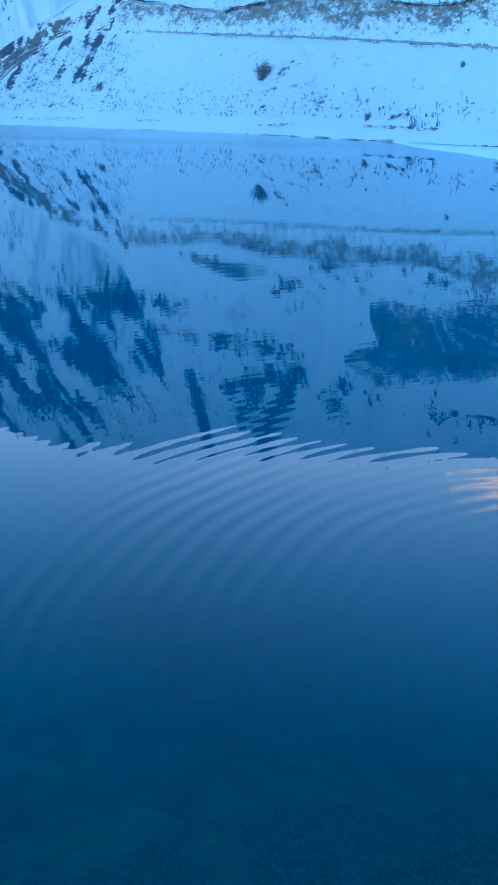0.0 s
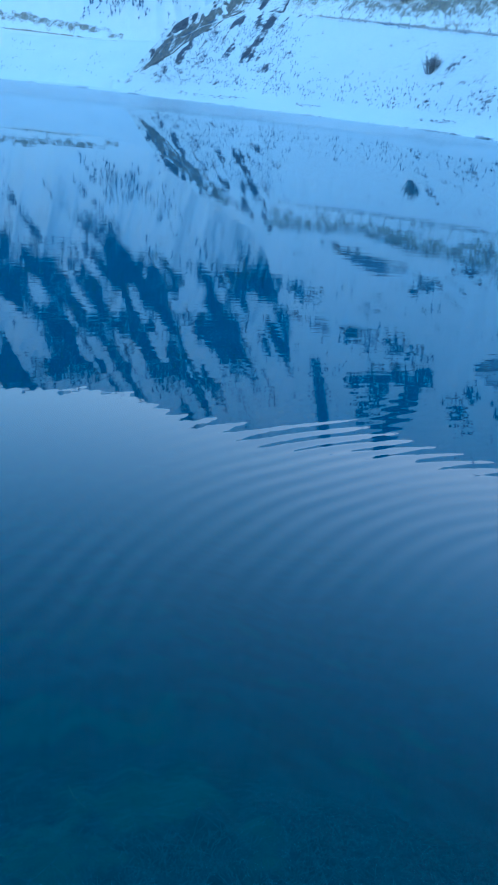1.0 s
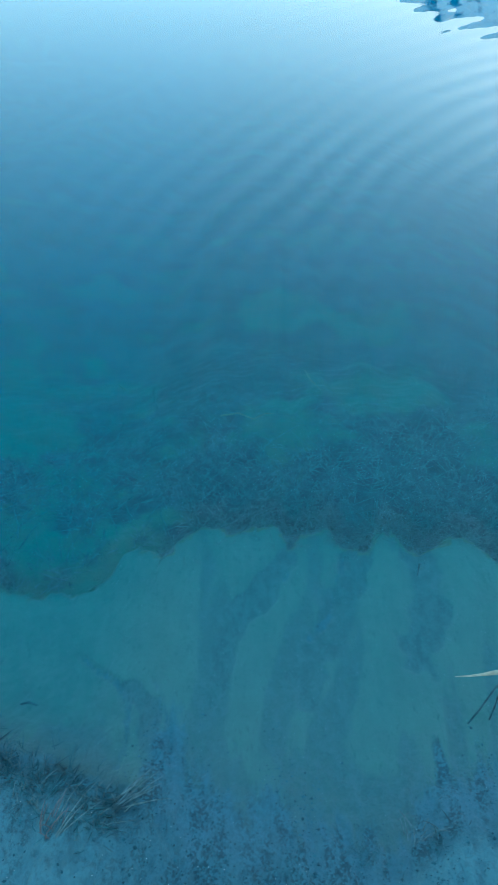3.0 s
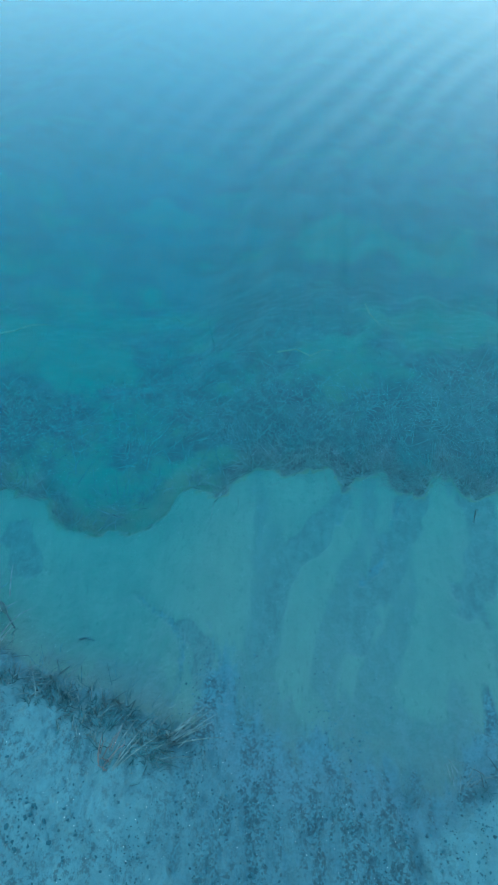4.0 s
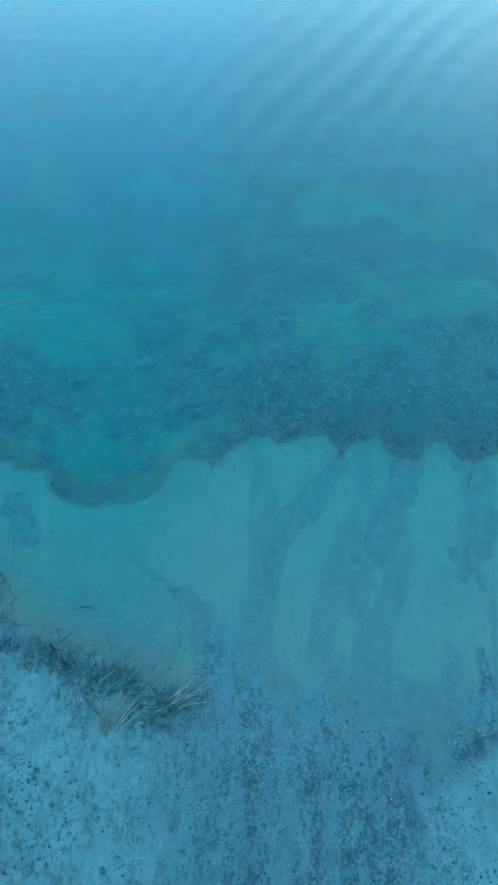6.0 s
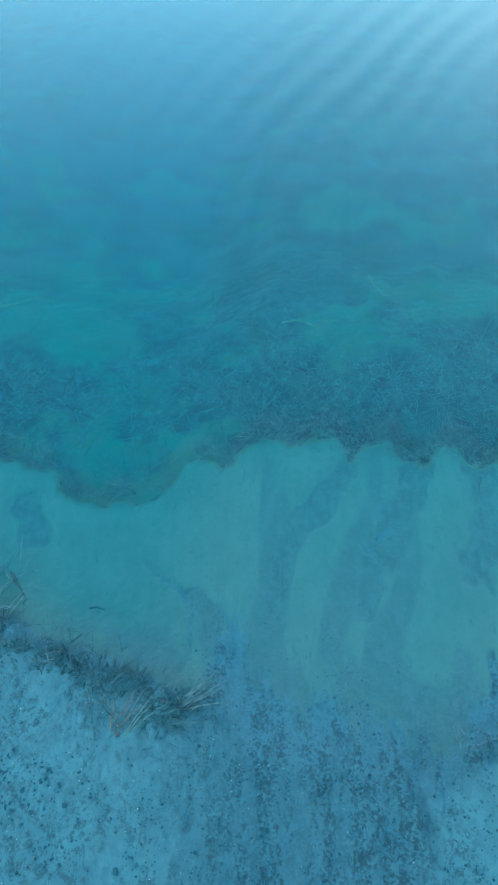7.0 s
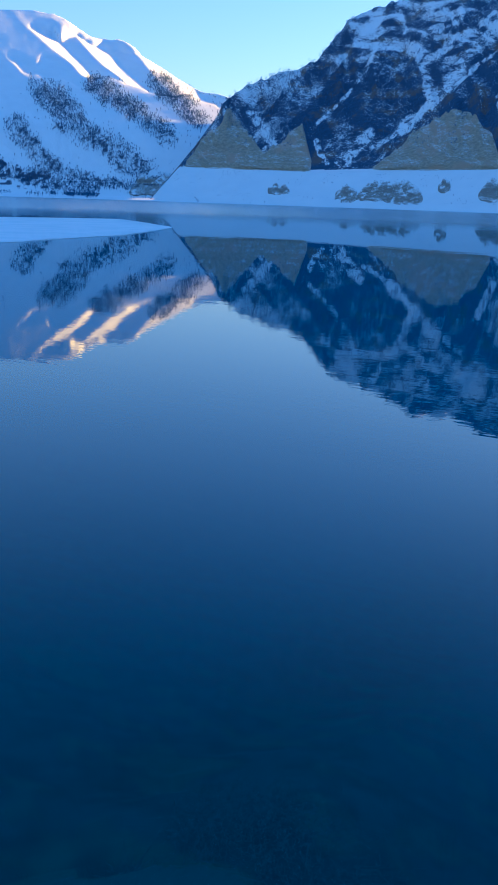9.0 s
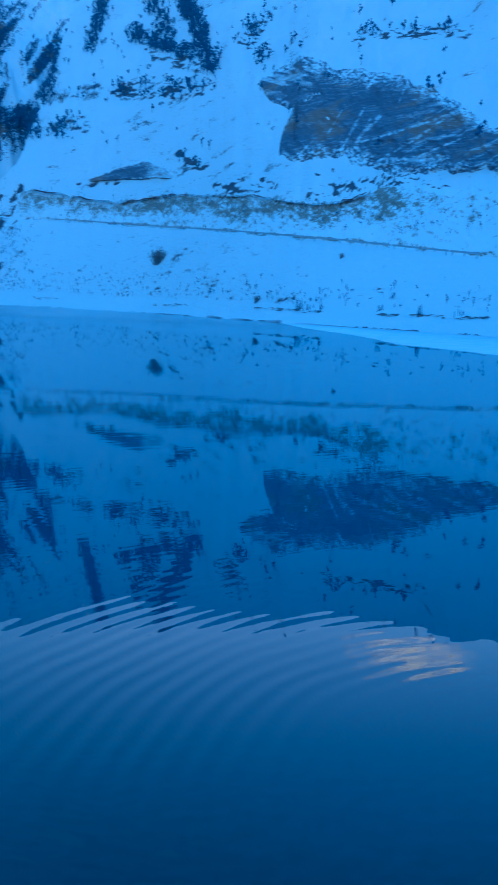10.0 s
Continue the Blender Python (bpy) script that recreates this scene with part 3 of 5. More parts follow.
def left_relief(az, r, z):
    el = np.degrees(np.arctan2(z - EYE_Z, r))
    k = smooth(8, 50, z) * (0.8 + 0.2 * smooth(0, 1.0, knots(az, LEFT_SKY) - el))
    return r, z + k * (ribs(az, el) + (0.2 + 2.0 * smooth(5.0, 3.0, el)) * fbm(az * 0.9, el * 0.8, 5, 11))


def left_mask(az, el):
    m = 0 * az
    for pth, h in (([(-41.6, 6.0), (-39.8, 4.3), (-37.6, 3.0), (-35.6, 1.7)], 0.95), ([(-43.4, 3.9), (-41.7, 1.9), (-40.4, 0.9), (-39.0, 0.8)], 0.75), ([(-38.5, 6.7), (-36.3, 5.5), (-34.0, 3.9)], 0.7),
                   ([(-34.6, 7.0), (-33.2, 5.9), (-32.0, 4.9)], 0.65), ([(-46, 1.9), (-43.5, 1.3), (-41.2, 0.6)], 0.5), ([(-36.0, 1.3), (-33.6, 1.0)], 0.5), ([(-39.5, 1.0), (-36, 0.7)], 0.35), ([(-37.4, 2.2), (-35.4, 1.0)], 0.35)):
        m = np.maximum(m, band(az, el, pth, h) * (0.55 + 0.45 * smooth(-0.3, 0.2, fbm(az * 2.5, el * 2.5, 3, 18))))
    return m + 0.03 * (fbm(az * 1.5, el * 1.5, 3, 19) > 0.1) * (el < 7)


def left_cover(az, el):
    """Darkening put into the ground colour under the trees, and brush along the foot of the slope."""
    dark_under = np.clip(left_mask(az, el), 0, 1) * smooth(-0.6, 0.5, fbm(az * 9, el * 9, 4, 121))
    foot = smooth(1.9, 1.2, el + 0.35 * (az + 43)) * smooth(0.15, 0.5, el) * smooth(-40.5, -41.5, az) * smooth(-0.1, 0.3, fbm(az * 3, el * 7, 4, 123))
    return -0.55 * dark_under - 0.8 * foot - 0.02


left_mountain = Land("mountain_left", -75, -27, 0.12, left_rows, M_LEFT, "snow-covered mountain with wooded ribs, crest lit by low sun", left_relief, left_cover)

RIGHT_SKY = [(-34.8, 0.2), (-33.2, 2.1), (-32.8, 2.6), (-30.0, 5.75), (-29.1, 6.5), (-26.7, 7.8), (-24.6, 8.7), (-22.7, 10.58), (-20.2, 11.4), (-18, 12.3), (-16.2, 13.0), (-12.5, 13.7), (-9.4, 14.4),
             (-6.7, 15.0), (-4.4, 15.6), (-1.7, 17.0), (0.6, 18.9), (4.3, 19.2), (6.3, 18.8), (10, 19.5), (13, 20.3), (17, 20.9), (22, 20.5), (27, 19)]
ROAD_EL = [(-34.8, 0.1), (-33.2, 1.9), (-32.5, 2.0), (-24.6, 2.0), (-12.8, 2.45), (-4, 2.3), (3, 2.35), (9, 2.7), (14, 3), (22, 3)]


def right_rows(az):
    d = d_far(az)
    sky, road = knots(az, RIGHT_SKY), knots(az, ROAD_EL)
    rr = rise(d + 5, road, 0.55)
    zr = EYE_Z + rr * TAN(road)
    base = rr + 10
    hi = (base * 0.72 - zr + EYE_Z) / (0.72 - TAN(sky))
    return [(d - 4, 0 * d - 1.0, 3), (d + 3, 0 * d + 0.5, 26), (rr, zr, 4), (rr + 10, zr, 190), (hi, EYE_Z + hi * TAN(sky), 14),
            (hi + 120, EYE_Z + hi * TAN(sky) - 90, 1)]


def right_relief(az, r, z):
    zr = EYE_Z + r * TAN(2.3)
    k = np.clip((z - zr) / 35, 0, 1)
    rid = ridged(az * 0.28 + z * 0.004, z * 0.006, 5, 21)
    z2 = z + k * (9 * rid + 4 * fbm(az * 1.2, z * 0.05, 4, 25)) * np.clip(z / 90, 0.3, 1.2)
    r2 = r - k * 10 * ridged(az * 0.5 + z * 0.008, z * 0.012, 4, 31)
    return r2, z2


def forest_belt(az, el):
    """Dense forest high on the slope between the two mountains."""
    w = smooth(-6, 0, az) * smooth(8.0, 11.5, el + 1.5 * fbm(az * 0.5, el * 0.2, 2, 38)) * smooth(19.5, 17.0, el)
    return w * smooth(-0.25, 0.15, fbm((az - 0.55 * el) * 1.1, el * 0.55, 5, 39))


def gullies(az, el):
    """Dark gullies that run down to the left over open snow."""
    w = smooth(0.02, 0.28, fbm((az - 0.72 * el) * 1.15, el * 0.38, 5, 29))
    w = w * smooth(3.2, 4.5, el) * smooth(0, 2.5, az + 10.3 - 0.95 * (el - 4.7))
    return w * smooth(11, 6, az - 0.45 * el)


CHUTES = (([(-20.0, 12.5), (-19.4, 10.5), (-18.3, 8.9), (-17.6, 7.4), (-17.4, 6.3), (-18.6, 4.8), (-20.7, 3.6)], 0.22), ([(-16.0, 11.4), (-16.7, 9.3), (-17.9, 8.6)], 0.30),
          ([(-18.6, 9.3), (-18.2, 8.6)], 0.42), ([(-19.0, 4.9), (-18.0, 5.5)], 0.30), ([(-20.9, 9.6), (-21.4, 8.2), (-22.6, 6.6), (-24.4, 4.9)], 0.13), ([(-28.6, 5.4), (-27.4, 4.0), (-26.6, 2.7)], 0.28),
          ([(-24.4, 3.9), (-24.1, 3.2), (-23.6, 2.6)], 0.2), ([(-21.0, 4.4), (-22.0, 3.2), (-22.6, 2.6)], 0.40), ([(-11.0, 10.6), (-14.5, 8.6), (-17.2, 6.0)], 0.16), ([(-12.5, 12.6), (-15.0, 10.4)], 0.16),
          ([(-13.2, 6.6), (-12.4, 4.4)], 0.25), ([(-9.0, 11.0), (-11.6, 8.0)], 0.2))


def right_cover(az, el):
    road = knots(az, ROAD_EL)
    open_snow = smooth(-1.5, 3.0, az + 10.3 - 0.95 * (el - 4.7) + 1.5 * fbm(az * 0.8, el * 0.8, 3, 27))
    lines = 0.30 * smooth(0.25, 0.75, ridged((az - 0.8 * el) * 0.42, el * 0.10, 3, 35)) * smooth(3, 6, el) * smooth(9, 3, az)
    bed_ = el + 0.25 * vnoise(az * 0.8, el * 0.4, 71) + 0.5 * np.abs(vnoise(az * 0.45, el * 0.1, 73))
    strata = smooth(-0.05, 0.30, fbm(az * 0.7, bed_ * 3.6, 4, 75)) * smooth(7.4, 9.4, el + 0.9 * fbm(az * 0.9, el * 0.5, 3, 77)) * smooth(-6, -10, az)
    chute = 0 * az
    for pth, h in CHUTES:
        chute = np.maximum(chute, band(az, el, pth, h))
    chute = chute * smooth(-0.45, 0.15, fbm(az * 4, el * 4, 4, 81))
    low = 0.30 * smooth(0.0, 0.4, fbm(az * 1.4 - el, el * 0.7, 4, 79)) * smooth(5.5, 3.5, el)
    belt = 0.60 * forest_belt(az, el) + 0.5 * gullies(az, el)
    dark = 0.25 * smooth(-0.1, 0.35, fbm(az * 0.5 + 0.5 * el, el * 0.4, 3, 83)) * smooth(10.5, 8, el)
    return np.where(el < road + 0.12, 0.9, (0.62 + 0.35 * smooth(0, 6, az) * smooth(9, 6.5, el)) * open_snow + lines + 0.34 * strata + 0.38 * chute + low - belt - dark * (1 - chute) * (1 - open_snow))


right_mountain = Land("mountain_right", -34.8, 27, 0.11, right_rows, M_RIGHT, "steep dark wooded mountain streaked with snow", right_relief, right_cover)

D_HILL = [(7.4, 406), (8.4, 384), (9.6, 342), (12, 300), (17, 268), (25, 215), (31, 162), (36, 132), (42, 118), (50, 100), (62, 80), (75, 55), (90, 40)]
HILL_ROAD = [(8.4, 0.3), (9.3, 1.2), (11, 2.9), (14, 4.5), (17, 5.12), (24, 5.13), (32, 5.0), (39.3, 4.67), (49.6, 3.9), (60, 3.2), (90, 2.5)]
HILL_BROW = [(8.4, 0.4), (9.1, 1.4), (10.9, 3.6), (13.5, 5.3), (15, 6.4), (17.9, 7.6), (20, 6.9), (24.3, 6.5), (27.9, 7.2), (33.5, 7.5), (39.2, 7.3), (42.7, 8.7),
             (48, 8.4), (60, 8), (90, 7)]
HILL_SKY = [(8.4, 0.45), (9.1, 1.45), (10.9, 3.65), (13.5, 5.35), (17.0, 7.3), (18.2, 8.5), (19.5, 12), (21.5, 17.5), (24, 20.2), (29, 19.9), (31, 20.5), (36, 20.6), (40, 20.0), (45, 20.0), (50, 19.9), (70, 19), (90, 18)]


def hill_rows(az):
    d = sum(knots(az + o, D_HILL) for o in (-2.4, -1.2, 0.0, 1.2, 2.4)) / 5
    road, brow, sky = knots(az, HILL_ROAD), knots(az, HILL_BROW), knots(az, HILL_SKY)
    b = d + 6 + 0.03 * d
    zb = EYE_Z + b * TAN(np.minimum(0.5, road * 0.7))
    rr = (b * 0.5 - zb + EYE_Z) / (0.5 - TAN(road))
    zr = EYE_Z + rr * TAN(road)
    k = rr + 7
    rb = (k * 0.8 - zr + EYE_Z) / (0.8 - TAN(brow))
    zb2 = EYE_Z + rb * TAN(brow)
    hi = (rb * 0.62 - zb2 + EYE_Z) / (0.62 - TAN(sky))
    return [(d - 3, 0 * d - 0.8, 3), (d + 2, 0 * d + 0.4, 6), (b, zb, 50), (rr, zr, 4), (k, zr, 30), (rb, zb2, 160), (hi, EYE_Z + hi * TAN(sky), 10),
            (hi + 200, EYE_Z + hi * TAN(sky) - 40, 1)]


def hill_relief(az, r, z):
    k = np.clip(z / 25, 0, 1)
    z2 = z + k * (0.8 * fbm(az * 1.5, r * 0.06, 4, 41)) + np.clip((z - 45) / 40, 0, 1) * 5 * fbm(az * 0.35, r * 0.012, 4, 43)
    return r, z2


LEDGES = (([(22.0, 13.1), (26.0, 13.4), (30, 13.7)], 0.5), ([(16.5, 9.9), (19, 10.6), (22.2, 11.2)], 0.6), ([(17.0, 12.4), (21.5, 12.8)], 0.4), ([(32.6, 16.6), (33.8, 17.9)], 0.5),
          ([(39.5, 17.2), (46.5, 17.4)], 0.4), ([(28.6, 9.7), (30.2, 9.0)], 0.35), ([(31.0, 7.7), (34.5, 8.1)], 0.5), ([(37.4, 7.6), (39.5, 8.1), (42.0, 8.6)], 0.55), ([(42, 8.8), (46, 8.2)], 0.45),
          ([(44.5, 7.0), (46.5, 5.9)], 0.2), ([(46, 8.0), (49, 7.4)], 0.3), ([(26.5, 15.6), (29.5, 15.3)], 0.6), ([(37.5, 8.9), (38.6, 9.2)], 0.15), ([(22.0, 7.5), (24.5, 7.7)], 0.15))
RUNNELS = (([(18.4, 6.9), (17.3, 5.0), (16.4, 3.6), (15.6, 2.4)], 0.42), ([(12.4, 4.5), (11.2, 3.2), (10.2, 1.8)], 0.35), ([(17.0, 6.4), (16.4, 5.4)], 0.3))


def hill_cover(az, el):
    """Bare ledges, scree streaks and rock runnels that break the snow."""
    bed_ = el - 0.10 * (az - 26) * np.sign(30 - az) * 0.5 + 0.10 * vnoise(az * 1.5, el, 85) + 0.06 * vnoise(az * 4, el * 2, 86)
    fine = smooth(-0.05, 0.22, fbm(az * 2.0, bed_ * 9, 4, 87))
    c = 0 * az
    for pth, h in LEDGES:
        c = np.maximum(c, band(az, el, pth, h) * fine)
    run = 0 * az
    for pth, h in RUNNELS:
        run = np.maximum(run, band(az, el, pth, h))
    hatch = smooth(-0.05, 0.3, fbm((az - 0.55 * el) * 4.5, el * 1.1, 4, 89))
    zone = smooth(9.5, 11, az) * smooth(19.0, 17.2, az - 0.25 * el) * smooth(0.9, 2.2, el) * smooth(6.8, 5.2, el)
    c = np.maximum(c, np.maximum(run * (0.45 + 0.55 * hatch), 0.62 * zone * hatch))
    toe = smooth(0.5, 0.8, el) * smooth(2.4, 1.2, el) * smooth(0.0, 0.4, fbm(az * 7, el * 14, 3, 90)) * smooth(-0.2, 0.3, fbm(az * 1.5, el * 2, 2, 92)) * 0.5
    return -0.62 * np.maximum(c, toe)


hill = Land("mountain_near", 7.6, 90, 0.11, hill_rows, M_HILL, "snow-covered hillside above the lake road", hill_relief, hill_cover)


# plain high ground that closes the valley behind the camera
def back_rows(az):
    d = 0 * az + 150
    top = 70 + 14 * vnoise(az * 0.25, 0 * az, 51)
    return [(d, 0 * d + 5, 20), (d + 400, top, 4), (d + 700, top - 40, 1)]


Land("mountain_behind", 88, 286, 1.0, back_rows, M_HILL, "snowy slopes closing the valley", lambda a_, r_, z_: (r_, z_))


def face_on(land, name, az0, az1, bottom, top, mat, label, bulge, rough, seed, category="rock face", nu=160, nv=70, ragged=0.0, cover=None, jag=0.22):
    """Bare rock or earth that stands out of a slope between two outlines of elevation over azimuth."""
    az = np.linspace(az0, az1, nu)
    lo, hi = knots(az, bottom), knots(az, top)
    lo = lo + ragged * fbm(az * 1.7, az * 0 + 3, 4, seed + 1)
    hi = np.maximum(hi + (0.25 * fbm(az * 1.3, az * 0, 3, seed) + jag * fbm(az * 4.5, az * 0 + 2, 3, seed + 5)) * np.clip(hi - lo, 0, 1), lo + 0.02)
    v = np.linspace(-0.06, 1.06, nv)[:, None]
    EL = lo + (hi - lo) * v
    AZ = az[None] + 0 * EL
    R = land.where(AZ.ravel(), EL.ravel()).reshape(EL.shape)
    u = np.linspace(0, 1, nu)[None]
    edge = smooth(0, 0.08, u) * smooth(1, 0.92, u) * smooth(-0.05, 0.10, v) * smooth(1.05, 0.90, v)
    R = R - bulge * (edge * 1.35 - 0.35) - edge * rough * ridged(AZ * 1.1 + EL * 0.5, EL * 1.3, 4, seed + 3)
    Z = EYE_Z + R * TAN(EL)
    A = np.radians(AZ)
    P = np.stack([R * np.sin(A), R * np.cos(A), Z], -1).reshape(-1, 3)
    me = mesh_from(name, P, grid_faces(nv, nu), [mat], True, dict(cover=cover(AZ, EL, v + 0 * EL)) if cover else None)
    return tagged(new(name, me), label, category)


def bank_cover(az, el, v):
    """Snow that thins out towards the top of an earth bank, in patches."""
    foot = 0.55 * smooth(0.75, 0.15, v + 0.35 * fbm(az * 1.6, el * 1.2, 3, 101))
    bare = smooth(-0.05, 0.35, fbm(az * 0.55, el * 0.8, 3, 103))
    return 0.6 * foot + 0.16 * smooth(40, 46, az) * (1 - bare) - 0.16 * bare * smooth(0.2, 0.6, v) + 0.25 * fbm(az * 3, el * 4, 3, 104)


SLAB_SNOW = (([(40.5, 9.3), (39.8, 10.2), (40.2, 11.2), (41.5, 12.6)], 0.20), ([(40.4, 11.0), (44.6, 12.25), (48.7, 13.4)], 0.12), ([(41.6, 9.9), (43.8, 11.2), (46.2, 12.9), (47.2, 12.9)], 0.13), ([(43.6, 10.0), (46.5, 11.2), (49.5, 12.3)], 0.09), ([(40.4, 13.0), (39.0, 10.3)], 0.12), ([(41.0, 12.6), (39.5, 10.0)], 0.09),
             ([(39.0, 12.9), (38.2, 11.5)], 0.07), ([(41.0, 14.8), (40.6, 14.2)], 0.16), ([(42.9, 14.1), (42.5, 13.1)], 0.10), ([(40.0, 10.6), (40.6, 9.8)], 0.35), ([(42.5, 10.0), (46, 10.2)], 0.25),
             ([(37.2, 11.0), (36.4, 10.2)], 0.10))


def slab_cover(az, el, v):
    """Snow in the joints of the layered rock and dusted over its ledges."""
    dip = el - 0.42 * az + 0.12 * vnoise(az * 2, el * 2, 105)
    fine = smooth(0.0, 0.35, fbm(az * 0.5, dip * 5, 4, 107))
    c = 0.20 * fine * smooth(41.5, 45, az - 0.5 * (el - 11)) + 0.03 * fine
    for pth, h in SLAB_SNOW:
        c = np.maximum(c, 0.36 * band(az, el, pth, 0.75 * h) * smooth(-0.55, 0.35, fbm(az * 6, el * 6, 4, 106)))
    c = np.maximum(c, 0.4 * smooth(-0.1, 0.3, fbm(az * 1.2, (el + 0.18 * az) * 5, 4, 109)) * smooth(37.3, 36.3, az - 0.5 * (el - 14)) * smooth(13.2, 14.2, el))
    c = c + 0.42 * smooth(25.8, 27.0, az) * (az < 29)
    rim_ = smooth(0.22, 0.0, np.minimum(v, 1 - v) + 0.08 * fbm(az * 2.5, el * 2.5, 3, 111))
    return c + 0.62 * rim_ * smooth(-0.35, 0.35, fbm(az * 8, el * 12, 3, 113))


def crag_cover(az, el, v):
    hatch = smooth(-0.1, 0.3, fbm((az - 0.5 * el) * 4, el * 1.2, 4, 117))
    return 0.40 * hatch - 0.20 + 0.3 * smooth(0.2, 0.0, np.minimum(v, 1 - v))


def dusted(az, el, v):
    """Snow that laps over the rim of a rock and lies in its hollows."""
    rim_ = smooth(0.30, 0.0, np.minimum(v * 1.3, 1 - v) + 0.16 * fbm(az * 5, el * 6, 4, 131))
    return 0.30 * rim_ + 0.35 * smooth(0.1, 0.5, fbm(az * 3.5 - el * 2, el * 4, 4, 133))


face_on(right_mountain, "quarry_face", -33.0, -24.4, [(-33, 2.05), (-24, 2.05)],
        [(-33, 2.1), (-32, 3.3), (-30.0, 5.6), (-28.8, 4.3), (-27.7, 3.1), (-26.4, 3.9), (-25.3, 5.05), (-24.8, 3.5), (-24.4, 2.1)], M_QUARRY,
        "pale brown quarried rock face beside the road", 2, 2.4, 61)
face_on(right_mountain, "quarry_face", -20.8, -12.5, [(-21, 2.25), (-12, 2.5)],
        [(-20.8, 2.3), (-19, 3.7), (-17.5, 5.0), (-15.9, 5.97), (-14.6, 5.6), (-13.4, 4.5), (-12.5, 2.5)], M_QUARRY,
        "pale brown quarried rock face beside the road", 2, 2.4, 67)
face_on(right_mountain, "quarry_face", -12.2, -8.2, [(-12.5, 2.5), (-8, 2.5)],
        [(-12.2, 2.6), (-11.5, 3.5), (-10.2, 4.5), (-9.2, 4.0), (-8.2, 2.6)], M_QUARRY,
        "small pale brown quarried rock face beside the road", 1.6, 1.6, 71)
face_on(left_mountain, "rock_outcrop", -36.5, -33.1, [(-36.5, 0.2), (-34.5, 0.15), (-33.1, 0.4)], [(-36.5, 0.3), (-35.7, 1.45), (-34.65, 1.7), (-33.6, 1.3), (-33.1, 0.5)], M_OUTCROP,
        "dark wooded rock at the foot of the mountain", 3, 3, 69, "rock", 90, 40, 0.12, dusted, 0.16)
face_on(right_mountain, "earth_bank", -8.2, 8.5, [(-9, 2.45), (9, 2.6)],
        [(-8.2, 2.9), (-5, 3.3), (-2, 3.5), (0, 3.6), (3, 3.4), (6, 3.3), (8.5, 3.0)], M_CUT, "brown earth bank dusted with snow above the road", 0.8, 0.8, 73, "bank", 320, 40, 0.0, bank_cover)
face_on(hill, "earth_bank", 17.2, 55, [(17, 5.2), (24, 5.2), (32, 5.08), (39.3, 4.75), (49.6, 4.0), (55, 3.7)],
        [(17.2, 6.9), (20, 6.8), (24.3, 6.45), (27.9, 7.2), (33.5, 7.4), (39.2, 7.2), (42.7, 8.4), (48, 8.2), (55, 8)], M_CUT,
        "brown earth bank dusted with snow above the road", 0.7, 0.7, 77, "bank", 620, 60, 0.0, bank_cover)
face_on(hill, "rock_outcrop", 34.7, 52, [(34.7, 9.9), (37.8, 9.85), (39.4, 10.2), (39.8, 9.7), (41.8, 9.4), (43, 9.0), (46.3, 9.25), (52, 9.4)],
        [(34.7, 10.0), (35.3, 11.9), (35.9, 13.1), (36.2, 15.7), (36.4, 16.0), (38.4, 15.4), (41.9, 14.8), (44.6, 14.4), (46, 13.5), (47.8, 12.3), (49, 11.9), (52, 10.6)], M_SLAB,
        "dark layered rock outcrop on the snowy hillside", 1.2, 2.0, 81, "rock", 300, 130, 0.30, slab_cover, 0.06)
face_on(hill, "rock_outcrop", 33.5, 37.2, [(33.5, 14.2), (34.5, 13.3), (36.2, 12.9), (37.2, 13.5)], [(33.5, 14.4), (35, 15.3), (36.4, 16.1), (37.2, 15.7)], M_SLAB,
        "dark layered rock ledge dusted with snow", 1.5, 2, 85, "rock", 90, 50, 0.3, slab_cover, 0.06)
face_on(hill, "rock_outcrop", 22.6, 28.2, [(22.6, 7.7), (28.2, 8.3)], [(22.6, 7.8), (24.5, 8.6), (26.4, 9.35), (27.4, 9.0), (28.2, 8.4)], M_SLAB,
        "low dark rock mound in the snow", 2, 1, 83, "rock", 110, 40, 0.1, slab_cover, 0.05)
face_on(hill, "crag", 9.3, 15.6, [(9.3, 1.0), (11, 2.2), (13, 3.6), (15.6, 5.2)], [(9.3, 1.15), (10.9, 3.2), (13.5, 4.95), (15.6, 6.1)], M_CRAG,
        "dark broken rock spur above the water", 0.7, 1.5, 87, "rock", 130, 60, 0.15, crag_cover)
for a0, a1, b0, t0 in ((-27.4, -25.9, 0.5, 1.2), (-23.0, -21.4, 0.1, 1.35), (-21.6, -17.2, 0.15, 1.75), (-16.4, -15.6, 1.0, 1.8), (-13.9, -11.0, 0.5, 2.1)):
    m_ = (a0 + a1) / 2
    h_ = (a1 - a0) / 2
    dome = [(m_ + h_ * c_, b0 + 0.25 + (t0 - b0 - 0.25) * math.sqrt(max(0.0, 1 - c_ * c_)) * (0.9 + 0.14 * math.sin(7 * c_ + a0))) for c_ in (-1, -0.93, -0.75, -0.5, -0.25, 0, 0.25, 0.5, 0.75, 0.93, 1)]
    foot_ = [(m_ + h_ * c_, b0 + 0.22 - 0.22 * math.sqrt(max(0.0, 1 - c_ * c_))) for c_ in (-1, -0.8, -0.4, 0, 0.4, 0.8, 1)]
    face_on(right_mountain, "rock_outcrop", a0, a1, foot_, dome, M_OUTCROP, "grey-brown rock outcrop in the snowy embankment", 0.5, 1.3, int(200 + a0), "rock", 120, 50, 0.22, dusted, 0.16)


